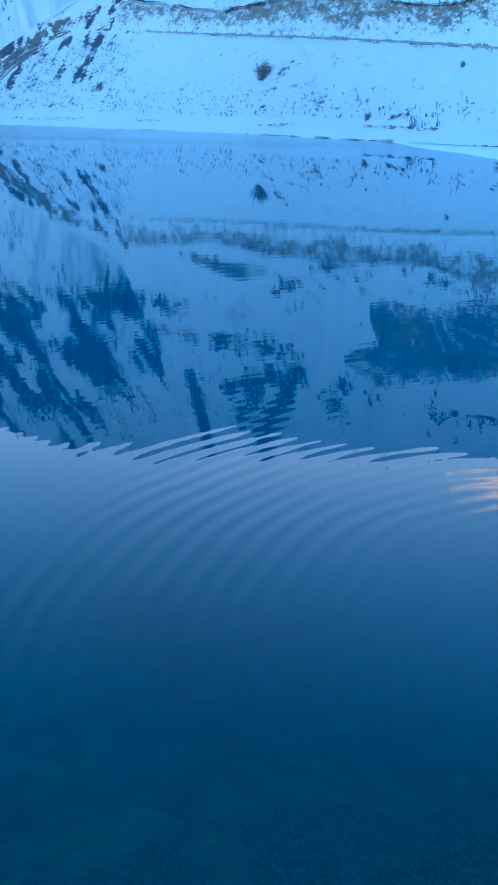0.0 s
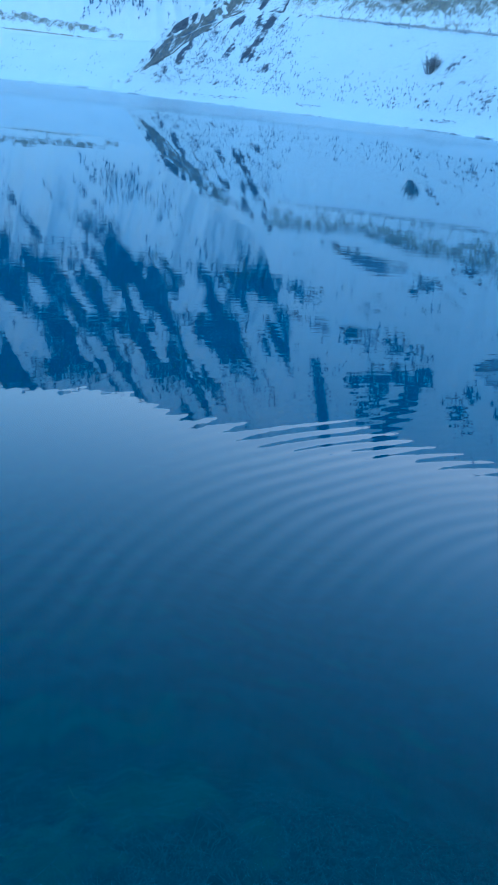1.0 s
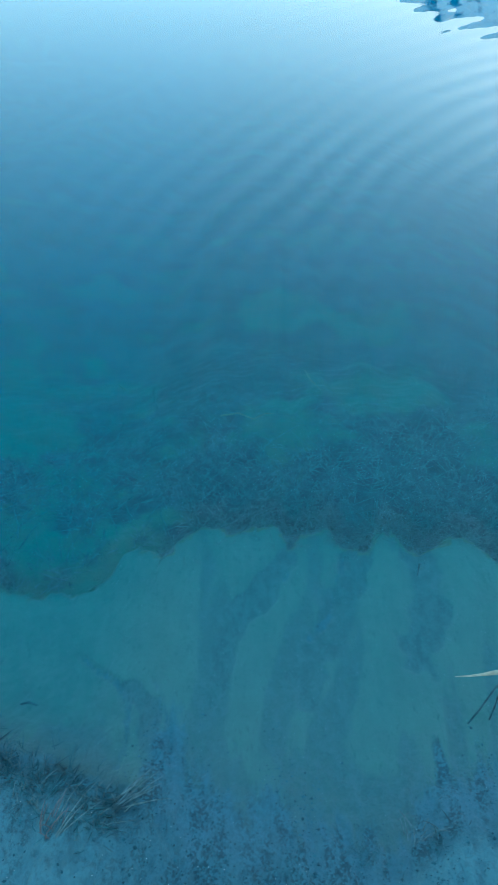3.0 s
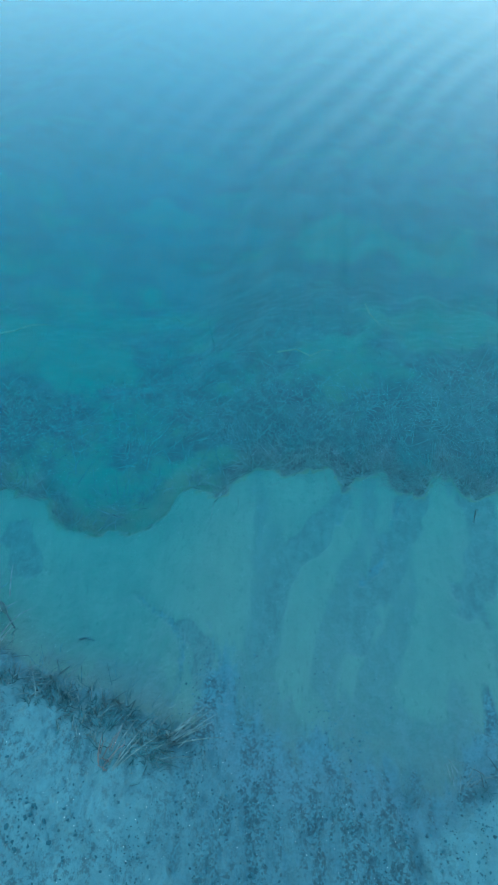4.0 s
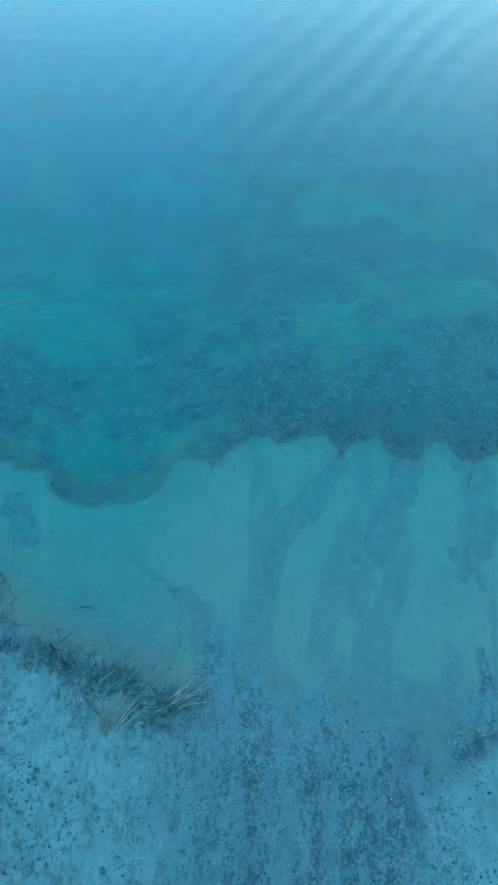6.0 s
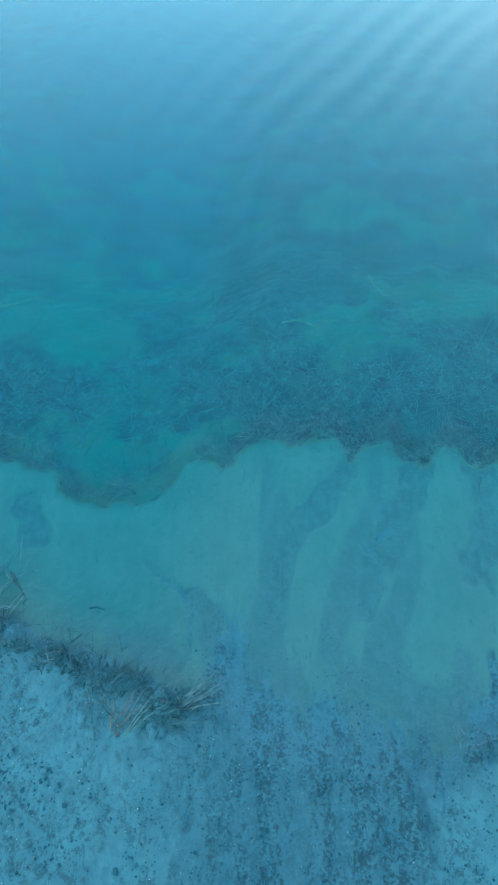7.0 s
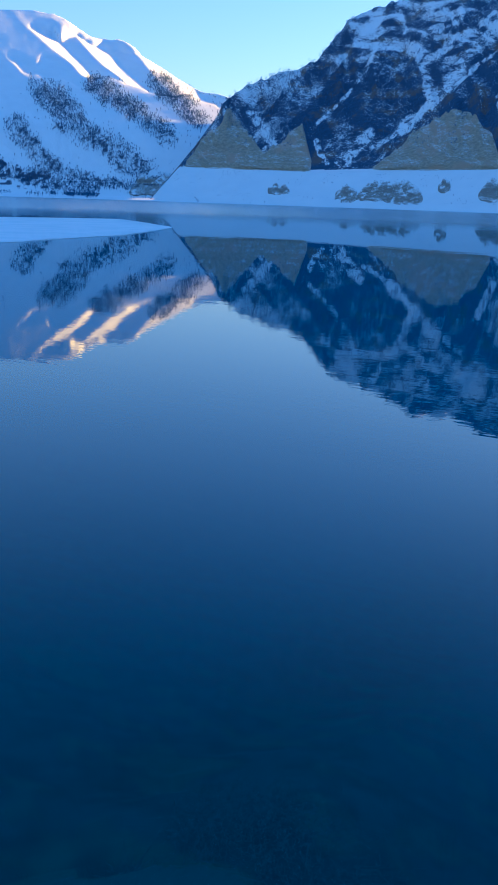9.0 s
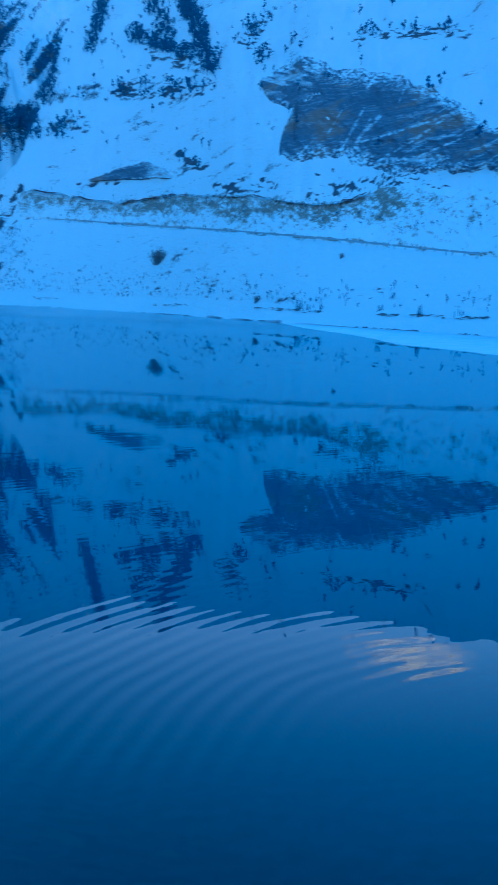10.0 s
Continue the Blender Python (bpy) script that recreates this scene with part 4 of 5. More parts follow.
# ---------------------------------------------------------------- ice
def ice_sheet(name, near, far_, az0, az1, label):
    az = np.linspace(az0, az1, 160)
    n0, n1 = knots(az, near) * (1 + 0.01 * fbm(az * 2, az * 0, 3, 91)), knots(az, far_)
    A = np.radians(az)
    rows = [(n0, -0.03), (n0, 0.025), (n0 + 0.15, 0.05), (np.maximum(n0 + 0.2, n0 * 0.6 + n1 * 0.4), 0.06), (np.maximum(n1, n0 + 0.3), 0.06), (np.maximum(n1, n0 + 0.3) + 0.05, -0.03)]
    P = np.stack([np.stack([r * np.sin(A), r * np.cos(A), 0 * r + z], -1) for r, z in rows]).reshape(-1, 3)
    return tagged(new(name, mesh_from(name, P, grid_faces(len(rows), 160), [M_ICE])), label, "ice", kind="structure")


ice_sheet("ice_1", [(36, 128), (37, 105), (38.1, 94), (43.5, 59), (50, 49), (60, 42), (80, 36)], [(36, 132), (42, 119), (50, 101), (62, 81), (80, 52)], 36, 80,
          "snow-covered shelf of ice along the shore")
ice_sheet("ice_2", [(-75, 30), (-60, 32), (-44.6, 37), (-37.5, 46), (-35.2, 54), (-34.1, 60)], [(-75, 90), (-44.6, 75), (-37.4, 79), (-35.2, 66), (-34.1, 60.5)], -75, -34.1,
          "flat snow-covered ice tongue on the lake")


# ---------------------------------------------------------------- far woods
def tree_template(rng, clumps=7):
    """A small bare tree: tapered trunk, limbs and uneven clumps."""
    V, F = [], []

    def cone(p, q, r0, r1):
        p, q = np.array(p), np.array(q)
        b = len(V)
        for c, rad in ((p, r0), (q, r1)):
            for k in range(3):
                V.append(c + rad * np.array([math.cos(2.094 * k), math.sin(2.094 * k), 0]))
        for k in range(3):
            F.append((b + k, b + (k + 1) % 3, b + 3 + (k + 1) % 3, b + 3 + k))

    cone((0, 0, -0.15), (0, 0, 0.7), 0.04, 0.015)
    for k in range(clumps):
        a_ = rng.uniform(0, 6.28)
        h = rng.uniform(0.25, 0.95)
        s = rng.uniform(0.05, 0.30) * (1.1 - 0.5 * h)
        c = np.array([s * math.cos(a_), s * math.sin(a_), h])
        b = len(V)
        w = rng.uniform(0.07, 0.15)
        for d in ((1, 0, 0), (-1, 0, 0), (0, 1, 0), (0, -1, 0), (0, 0, 1.3), (0, 0, -0.9)):
            V.append(c + w * np.array(d) * rng.uniform(0.6, 1.3))
        for i, j, k2 in ((0, 2, 4), (2, 1, 4), (1, 3, 4), (3, 0, 4), (2, 0, 5), (1, 2, 5), (3, 1, 5), (0, 3, 5)):
            F.append((b + i, b + j, b + k2, b + k2))
    return np.array(V), F


def woods(name, land, count, mask, height, label, seed, clumps=7):
    rng = np.random.RandomState(seed)
    py = random.Random(seed)
    temps = [tree_template(py, clumps) for _ in range(5)]
    w = np.clip(mask(land.az[None] + 0 * land.EL, land.EL), 0, 1) * (land.R * np.gradient(land.R, axis=0).clip(0.01))
    w[-3:] = 0
    w = (w / w.sum()).ravel()
    idx = rng.choice(w.size, count, p=w)
    P = np.stack([land.X, land.Y, land.Z], -1).reshape(-1, 3)[idx]
    P[:, :2] += rng.uniform(-1.2, 1.2, (count, 2))
    verts, tri, quad, base = [], [], [], 0
    for p in P:
        V, F = temps[rng.randint(5)]
        a_, s = rng.uniform(0, 6.28), height * rng.uniform(0.45, 1.25)
        c, sn = math.cos(a_) * s, math.sin(a_) * s
        verts.append(np.stack([V[:, 0] * c - V[:, 1] * sn, V[:, 0] * sn + V[:, 1] * c, V[:, 2] * s], -1) + p)
        f = np.array(F) + base
        t_ = f[:, 2] == f[:, 3]
        tri.append(f[t_][:, :3])
        q = f[~t_]
        tri.append(q[:, [0, 1, 2]])
        tri.append(q[:, [0, 2, 3]])
        base += len(V)
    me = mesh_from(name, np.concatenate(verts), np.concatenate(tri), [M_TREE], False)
    return tagged(new(name, me), label, "trees", kind="stuff")


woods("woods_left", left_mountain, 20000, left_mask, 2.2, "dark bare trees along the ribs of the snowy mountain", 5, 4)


def right_mask(az, el):
    dense = smooth(-0.35, 0.25, fbm(az * 0.9 + el * 0.5, el * 0.5, 4, 23)) * (el < 11)
    return (el > 3.4) * np.where(az + 10.3 - 0.95 * (el - 4.7) > 1, 0, dense)


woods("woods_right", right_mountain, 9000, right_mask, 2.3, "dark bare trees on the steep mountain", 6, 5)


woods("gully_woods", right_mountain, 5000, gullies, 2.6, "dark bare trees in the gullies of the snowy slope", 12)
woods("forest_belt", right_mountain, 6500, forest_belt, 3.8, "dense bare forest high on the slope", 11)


def hill_mask(az, el):
    thick = smooth(-0.35, 0.25, fbm(az * 1.3, el * 0.6, 4, 17))
    m = 0.30 * thick * band(az, el, [(18.6, 20), (18.4, 15), (18.0, 11.5)], 2.0)
    for pth, h, k in (([(20.9, 20), (20.7, 17.4), (19.9, 12.3)], 0.42, 1), ([(18.6, 20), (18.3, 16)], 0.8, 0.8), ([(23.8, 20), (23.3, 17.5), (22.6, 15.4)], 0.38, 0.7), ([(27.9, 20), (29.1, 17.6), (30.2, 15.0)], 0.55, 1),
                      ([(25.3, 16.4), (27.0, 16.0)], 0.5, 0.7), ([(27.0, 16.0), (29.8, 15.5)], 0.45, 0.7), ([(26.4, 18.6), (27.6, 16.4)], 0.5, 0.35)):
        m = np.maximum(m, k * band(az, el, pth, h) * (0.4 + 0.6 * thick))
    for pth, h in (([(22.0, 13.2), (26.0, 13.5), (30, 13.8)], 0.5), ([(17.4, 10.0), (21.6, 11.0)], 0.6), ([(32.3, 16.8), (33.5, 17.8)], 0.6), ([(33.5, 15.2), (33.8, 16.2)], 0.3), ([(40, 17.2), (46, 17.3)], 0.35),
                   ([(28.8, 9.6), (30.0, 8.9)], 0.35)):
        m = np.maximum(m, 0.22 * thick * band(az, el, pth, h))
    return m + 0.004 * (el > 10)


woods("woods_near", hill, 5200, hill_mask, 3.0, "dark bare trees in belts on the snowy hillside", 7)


# ---------------------------------------------------------------- hillside details
def point_on(land, az, el):
    r = land.where(np.array([az]), np.array([el]))[0]
    a_ = math.radians(az)
    return Vector((r * math.sin(a_), r * math.cos(a_), EYE_Z + r * math.tan(math.radians(el))))


def tuft_mask(az, el):
    low = smooth(0.35, 0.6, el) * smooth(2.7, 1.0, el + 0.5 * fbm(az * 1.2, el * 2, 3, 45)) * (az > 17) * (0.35 + 0.65 * smooth(44, 34, az))
    scree = (az > 10.5) * (az < 19) * smooth(0.4, 0.8, el) * smooth(5.0, 4.0, el) * 1.6
    return (low + scree) * smooth(-0.25, 0.35, fbm(az * 3, el * 4, 3, 47))


woods("dry_tufts", hill, 9000, tuft_mask, 0.85, "dry grass tufts and stones poking through the snow", 8, 4)
woods("bank_scrub", hill, 1500, lambda az, el: (az > 17) * band(az, el, [(17.2, 6.2), (24, 5.9), (30, 6.2), (40, 6.1), (55, 6.0)], 0.9), 0.9, "low bare scrub on the earth bank", 9, 4)
woods("slope_scrub", right_mountain, 900, lambda az, el: (el > 0.25) * (el < 2.0) * smooth(0.0, 0.4, fbm(az * 1.5, el * 2.5, 3, 49)), 0.9, "low scrub on the snowy embankment", 10, 4)


def turf_edge():
    """The dark overhanging edge of turf along the top of the earth bank."""
    az = np.arange(19.2, 41, 0.05)
    n = len(az)
    el = knots(az, [(19, 6.95), (20.6, 6.85), (24.3, 6.5), (26, 6.8), (27.9, 7.2), (33.5, 7.45), (36, 7.1), (39.2, 7.25), (41, 7.9)]) + 0.14 * fbm(az * 2.0, az * 0, 4, 53)
    on = smooth(-0.25, 0.1, fbm(az * 0.8, az * 0 + 4, 2, 55))
    th = (0.006 + 0.032 * on * (0.6 + 0.4 * vnoise(az * 6, az * 0, 57)))
    r = hill.where(az, el) - 2.6
    A = np.radians(az)
    rows = []
    for de, dr in ((-0.5, 0.9), (-0.6, -0.6), (0.5, -0.8), (0.8, 1.5)):
        rr, ee = r + dr, el + de * th * 2
        rows.append(np.stack([rr * np.sin(A), rr * np.cos(A), EYE_Z + rr * TAN(ee)], -1))
    me = mesh_from("turf_edge", np.concatenate(rows), grid_faces(4, n), [M_TURF], False)
    return tagged(new("turf_edge", me), "dark overhanging edge of turf above the earth bank", "bank edge")


M_TURF = plain("dark_turf", (0.08, 0.06, 0.07), (0.12, 0.10, 0.10), 0.8, 0.9)
turf_edge()


def guard_rail():
    base = tagged(new("guard_rail"), "low galvanised guard rail beside the snowy lake road", "guard rail", "guard rails along the road")
    bm = bmesh.new()
    prof = [(0.0, 0.55), (0.05, 0.62), (0.0, 0.70), (0.05, 0.78), (0.0, 0.85), (-0.02, 0.85), (0.03, 0.78), (-0.02, 0.70), (0.03, 0.62), (-0.02, 0.55)]
    ends = [[bm.verts.new((x, y, z)) for y, z in prof] for x in (-3.6, 3.6)]
    for k in range(len(prof)):
        bm.faces.new((ends[0][k], ends[1][k], ends[1][(k + 1) % 10], ends[0][(k + 1) % 10]))
    bm.faces.new(ends[0]), bm.faces.new(ends[1][::-1])
    part("rail", bm, M_RAIL, base)
    for x in (-3.0, 0.0, 3.0):
        bm = bmesh.new()
        bmesh.ops.create_cube(bm, size=1, matrix=Matrix.Translation((x, 0.08, 0.35)) @ Matrix.Diagonal((0.12, 0.10, 0.9, 1)))
        part("post", bm, M_RAIL, base)
    return base


rail = guard_rail()
def road_edge(az):
    r, z, _ = hill_rows(np.array([az]))[3]
    a_ = math.radians(az)
    return Vector((float(r[0]) * math.sin(a_), float(r[0]) * math.cos(a_), float(z[0])))


spots = []
az = 20.5
while az < 49:
    p, q = road_edge(az), road_edge(az + 0.4)
    spots.append((p, q))
    az += 0.4 * 7.6 / (q - p).length
for i, (p, q) in enumerate(spots):
    along = (q - p).normalized()
    inward = Vector((0, 0, 1)).cross(along).normalized()
    m = Matrix.Translation(p - Vector((0, 0, 0.12))) @ Matrix((along, inward, along.cross(inward))).transposed().to_4x4()
    if i == 0:
        rail.matrix_world = m
    else:
        copy_thing(rail, m)


def shrub(name, at, height, width, stems, label, seed, mat):
    rng = random.Random(seed)
    base = tagged(new(name), label, "shrub")
    base.location = at
    bm, tw = bmesh.new(), bmesh.new()
    for _ in range(stems):
        a_, sp = rng.uniform(0, 6.283), rng.uniform(0.1, 1.0)
        h = height * rng.uniform(0.55, 1.0) * (1.05 - 0.35 * sp)
        d = Vector((math.cos(a_), math.sin(a_), 0)) * sp * width / 2
        pts = [Vector((0, 0, -0.3)) + d * 0.45, d * 0.75 + Vector((0, 0, h * 0.45)), d * 0.85 + Vector((0, 0, h * 0.8)), d + Vector((rng.uniform(-0.1, 0.1), 0, h))]
        tube(bm, pts, [0.06, 0.045, 0.03, 0.012], 4)
        for _k in range(7):
            u = rng.uniform(0.35, 1.0)
            p = d * u + Vector((0, 0, h * u))
            q = p + Vector((rng.uniform(-1, 1), rng.uniform(-1, 1), rng.uniform(0.2, 1))).normalized() * height * 0.16
            tube(tw, [p, (p + q) / 2 + Vector((0, 0, 0.03)), q], [0.035, 0.03, 0.012], 3)
    tagged(part("stems", bm, mat, base), kind="stuff")
    tagged(part("twigs", tw, mat, base), kind="stuff")
    return base


shrub("bush", point_on(hill, 27.3, 2.78) - Vector((0, 0, 0.1)), 4.6, 5.6, 70, "round bare bush alone on the snowy slope", 31, M_BUSH)
shrub("bush", point_on(hill, 39.55, 3.68) - Vector((0, 0, 0.1)), 1.1, 1.0, 14, "small bare bush below the road", 33, M_BUSH)
shrub("bush", point_on(hill, 34.0, 0.52), 1.4, 1.8, 16, "small bare bush on the beach", 35, M_BUSH)


def reed_stand(at, n, spread, height, label, seed):
    rng = random.Random(seed)
    base = tagged(new("reed_stand"), label, "reeds", "reed stands on the far beach")
    base.location = at
    for _ in range(n):
        bm = bmesh.new()
        x, y, h = rng.gauss(0, spread), rng.gauss(0, spread * 0.5), height * rng.uniform(0.45, 1.0)
        lean = rng.uniform(-0.3, 0.3)
        tube(bm, [(x, y, -0.2), (x + lean * 0.4 * h, y, h * 0.5), (x + lean * h, y, h)], [0.05, 0.04, 0.02], 4)
        part("stem", bm, M_TREE, base)
    return base


for az_, el_, n_, sp_, h_, sd in ((36.9, 0.12, 9, 0.5, 2.0, 1), (37.6, 0.22, 8, 0.6, 1.0, 2), (38.4, 0.25, 6, 0.4, 1.0, 3), (42.3, 0.3, 6, 0.4, 1.1, 4), (44.9, 0.1, 8, 0.35, 1.6, 5), (47.5, 0.2, 5, 0.5, 1.0, 6)):
    reed_stand(point_on(hill, az_, el_), n_, sp_, h_, "thin dry reeds standing in the snow of the beach", sd)


def wrack_line():
    """Dark line of drifted litter and wet stones along the far water's edge."""
    rng = random.Random(61)
    V, F = [], []
    for _ in range(900):
        az = rng.uniform(9.5, 52)
        a_ = math.radians(az)
        up = rng.random() < 0.45
        if float(fbm(np.array([az * 0.7]), np.array([5.0 if up else 1.0]), 3, 62)[0]) < (0.0 if up else -0.12):
            continue
        if up:
            c = point_on(hill, az, rng.gauss(0.10, 0.05) + 0.05 * math.sin(az * 1.3)) + Vector((0, 0, 0.03))
        else:
            d = float(knots(az, D_HILL)) + rng.gauss(1.2, 0.9)
            c = Vector((d * math.sin(a_), d * math.cos(a_), 0.10))
        w_, h_, dp = rng.uniform(0.15, 0.9), rng.uniform(0.06, 0.22), rng.uniform(0.1, 0.3)
        t_ = Vector((math.cos(a_), -math.sin(a_), 0))
        u_ = Vector((math.sin(a_), math.cos(a_), 0))
        b = len(V)
        V += [c - t_ * w_, c + t_ * w_ * 0.8, c + u_ * dp, c - u_ * dp, c + Vector((0, 0, h_)) + t_ * w_ * rng.uniform(-0.4, 0.4)]
        F += [(b, b + 3, b + 4), (b + 3, b + 1, b + 4), (b + 1, b + 2, b + 4), (b + 2, b, b + 4)]
    me = mesh_from("wrack", [tuple(v) for v in V], F, [M_BUSH], False)
    return tagged(new("wrack", me), "dark line of drifted litter and wet stones at the far water's edge", "litter", kind="stuff")


wrack_line()


# ---------------------------------------------------------------- near shore, built in the shore's own plan and turned at the end
FAR_THINGS = {o.name for o in scene.objects}


def ground_z(x, y):
    return float(near_height(np.array([x]), np.array([y]))[0][0])


def blades(name, label, category, at, n, length, lean, spread, radius, mat, seed, fan=0.5, group=""):
    """A tuft whose every blade is a part."""
    rng = random.Random(seed)
    base = tagged(new(name), label, category, group)
    base.location = (at[0], at[1], ground_z(*at) - 0.004)
    for _ in range(n):
        bm = bmesh.new()
        ln = length * rng.uniform(0.55, 1.05)
        dx, dy = lean[0] + rng.gauss(0, fan), lean[1] + rng.gauss(0, fan)
        up = max(0.15, lean[2] + rng.gauss(0, 0.15))
        d = Vector((dx, dy, up)).normalized() * ln
        o = Vector((rng.gauss(0, spread), rng.gauss(0, spread), 0))
        sag = Vector((0, 0, -ln * rng.uniform(0.05, 0.22)))
        tube(bm, [o, o + d * 0.35 + sag * -0.35, o + d * 0.7 + sag * -0.1, o + d + sag], [radius, radius, radius * 0.75, radius * 0.35], 5)
        part("blade", bm, mat, base)
    return base


blades("twig_clump", "clump of pale bent twigs leaning over the wet shore", "twigs", (-0.285, 0.505), 13, 0.135, (0.85, 0.55, 0.35), 0.010, 0.0016, M_STRAW, 71, 0.22)
blades("red_grass", "tuft of reddish dry grass on the bank", "grass", (-0.405, 0.435), 12, 0.10, (0.25, 0.35, 0.9), 0.012, 0.0013, M_RED, 72, 0.2)
blades("dry_grass", "long bleached grass stems lying across the bank", "grass", (-0.39, 0.425), 5, 0.15, (0.65, 0.75, 0.35), 0.008, 0.0013, M_STRAW, 73, 0.12)
blades("reed_clump", "clump of bent dead reeds at the water's edge", "reeds", (-0.85, 0.685), 60, 0.10, (0.25, 0.45, 0.16), 0.05, 0.0019, M_STRAW, 74, 0.6)
blades("reed_clump", "dark wet reeds matted under the bent clump", "reeds", (-0.86, 0.69), 40, 0.11, (-0.1, 0.3, 0.15), 0.06, 0.0022, M_MAT, 75, 0.9)
for k_, (gx, gy) in enumerate(((-0.66, 0.62), (-0.59, 0.60), (-0.51, 0.58), (-0.53, 0.545), (-0.46, 0.495), (-0.44, 0.555), (-0.62, 0.57), (-0.345, 0.485), (-0.31, 0.495),
                               (-0.72, 0.66), (0.37, 0.485), (0.43, 0.49))):
    blades("grass_tuft", "short matted wet grass tuft at the water's edge", "grass", (gx, gy), 12, 0.045, (0.2, 0.3, 0.45), 0.020, 0.0014, M_DARKSTEM if k_ % 2 else M_STRAW, 80 + k_, 0.9,
           "grass tufts along the water's edge")

stake = tagged(new("dead_stalk"), "dark dead stalk with a seed head standing in shallow water", "stalk")
bm = bmesh.new()
tube(bm, [(-0.695, 0.735, -0.10), (-0.705, 0.75, -0.02), (-0.718, 0.765, 0.05)], [0.0026, 0.0026, 0.0022], 6)
part("stem", bm, M_DARKSTEM, stake)
bm = bmesh.new()
tube(bm, [(-0.712, 0.758, 0.022), (-0.716, 0.763, 0.038), (-0.719, 0.768, 0.055), (-0.724, 0.772, 0.066)], [0.003, 0.0075, 0.0065, 0.002], 7)
part("seed_head", bm, M_DARKSTEM, stake)

bm = bmesh.new()
tube(bm, [(-0.55, 0.75, ground_z(-0.55, 0.75) + 0.004), (-0.53, 0.752, ground_z(-0.53, 0.752) + 0.006), (-0.51, 0.75, ground_z(-0.51, 0.75) + 0.004)], [0.0025, 0.003, 0.002], 5)
me = bpy.data.meshes.new("straw")
bm.to_mesh(me)
bm.free()
me.materials.append(M_DARKSTEM)
tagged(new("straw", me), "short dark straw lying on the silt under water", "straw")

broken = tagged(new("broken_reed"), "broken reed standing in the shallows with a pale folded leaf", "reed")
for foot in ((0.485, 0.735, -0.11), (0.56, 0.755, -0.11)):
    bm = bmesh.new()
    mid = (Vector(foot) + Vector((0.564, 0.81, 0.12))) / 2 + Vector((0.004, 0.0, 0.004))
    tube(bm, [foot, mid, (0.564, 0.81, 0.12)], [0.0032, 0.0028, 0.0022], 6)
    part("stem", bm, M_DARKSTEM, broken)
bm = bmesh.new()
tube(bm, [(0.570, 0.806, 0.117), (0.560, 0.812, 0.126), (0.545, 0.814, 0.122), (0.520, 0.815, 0.106), (0.492, 0.816, 0.092), (0.462, 0.818, 0.080)],
     [0.003, 0.0075, 0.006, 0.0035, 0.0022, 0.0009], 8)
part("leaf", bm, M_LEAF, broken, "pale folded leaf")


M_WEEDSTICK = plain("waterlogged_wood", (0.12, 0.12, 0.09), (0.07, 0.07, 0.05), 30, 0.8)


def sunken(name, label, pts, radius, mat):
    bm = bmesh.new()
    q = [Vector((x, y, ground_z(x, y) + 0.02)) for x, y in pts]
    tube(bm, q, [radius * (1 - 0.6 * i / (len(q) - 1)) for i in range(len(q))], 6)
    me = bpy.data.meshes.new(name)
    bm.to_mesh(me)
    bm.free()
    me.materials.append(mat)
    return tagged(new(name, me), label, "branch")


sunken("sunken_branch", "short pale branch lying on the weedy lake bed", [(-0.56, 2.16), (-0.53, 2.12), (-0.49, 2.09)], 0.0035, M_WEEDSTICK)
sunken("sunken_branch", "thin bent branch lying on the weedy lake bed", [(0.14, 2.18), (0.155, 2.08), (0.165, 2.04), (0.19, 2.0)], 0.0028, M_WEEDSTICK)
sunken("sunken_branch", "crooked pale branch lying on the weedy lake bed", [(-0.15, 1.85), (-0.09, 1.87), (-0.04, 1.84), (0.0, 1.88), (0.03, 1.87)], 0.0028, M_WEEDSTICK)
sunken("sunken_branch", "forked pale branch among the weeds", [(-1.13, 1.83), (-1.06, 1.89), (-1.02, 1.93), (-0.97, 1.97)], 0.004, M_WEEDSTICK)


# pebbles on the bank: six shapes, each stone an object of its own
def pebble_mesh(seed):
    rng = random.Random(seed)
    bm = bmesh.new()
    bmesh.ops.create_icosphere(bm, subdivisions=1, radius=1)
    for v in bm.verts:
        v.co = Vector((v.co.x * 1.0, v.co.y * 0.72, v.co.z * 0.5)) * rng.uniform(0.75, 1.15)
    me = bpy.data.meshes.new("pebble")
    bm.to_mesh(me)
    bm.free()
    me.materials.append(M_STONE)
    return me


PEBBLES = [pebble_mesh(k) for k in range(6)]
rng = random.Random(97)
for k in range(230):
    if k < 8:
        x, y = ((-0.5, 0.31), (-0.48, 0.27), (-0.53, 0.32), (-0.43, 0.29), (-0.35, 0.16), (-0.57, 0.29), (-0.54, 0.25), (-0.48, 0.17))[k]
        size = (0.006, 0.008, 0.006, 0.005, 0.010, 0.007, 0.006, 0.006)[k]
    elif k < 120:
        x, y, size = rng.gauss(-0.55, 0.07), rng.gauss(0.28, 0.05), rng.uniform(0.0015, 0.005)
    else:
        x, y, size = rng.uniform(-0.75, 0.45), rng.uniform(0.05, 0.42), rng.uniform(0.0015, 0.0045)
    ob = tagged(new("pebble", PEBBLES[k % 6]), "small dark pebble on the frosty bank", "pebble", "pebbles on the bank")
    ob.matrix_world = pose(x, y, ground_z(x, y) + size * 0.15, rng.uniform(-20, 20), rng.uniform(-20, 20), rng.uniform(0, 360)) @ Matrix.Scale(size, 4)


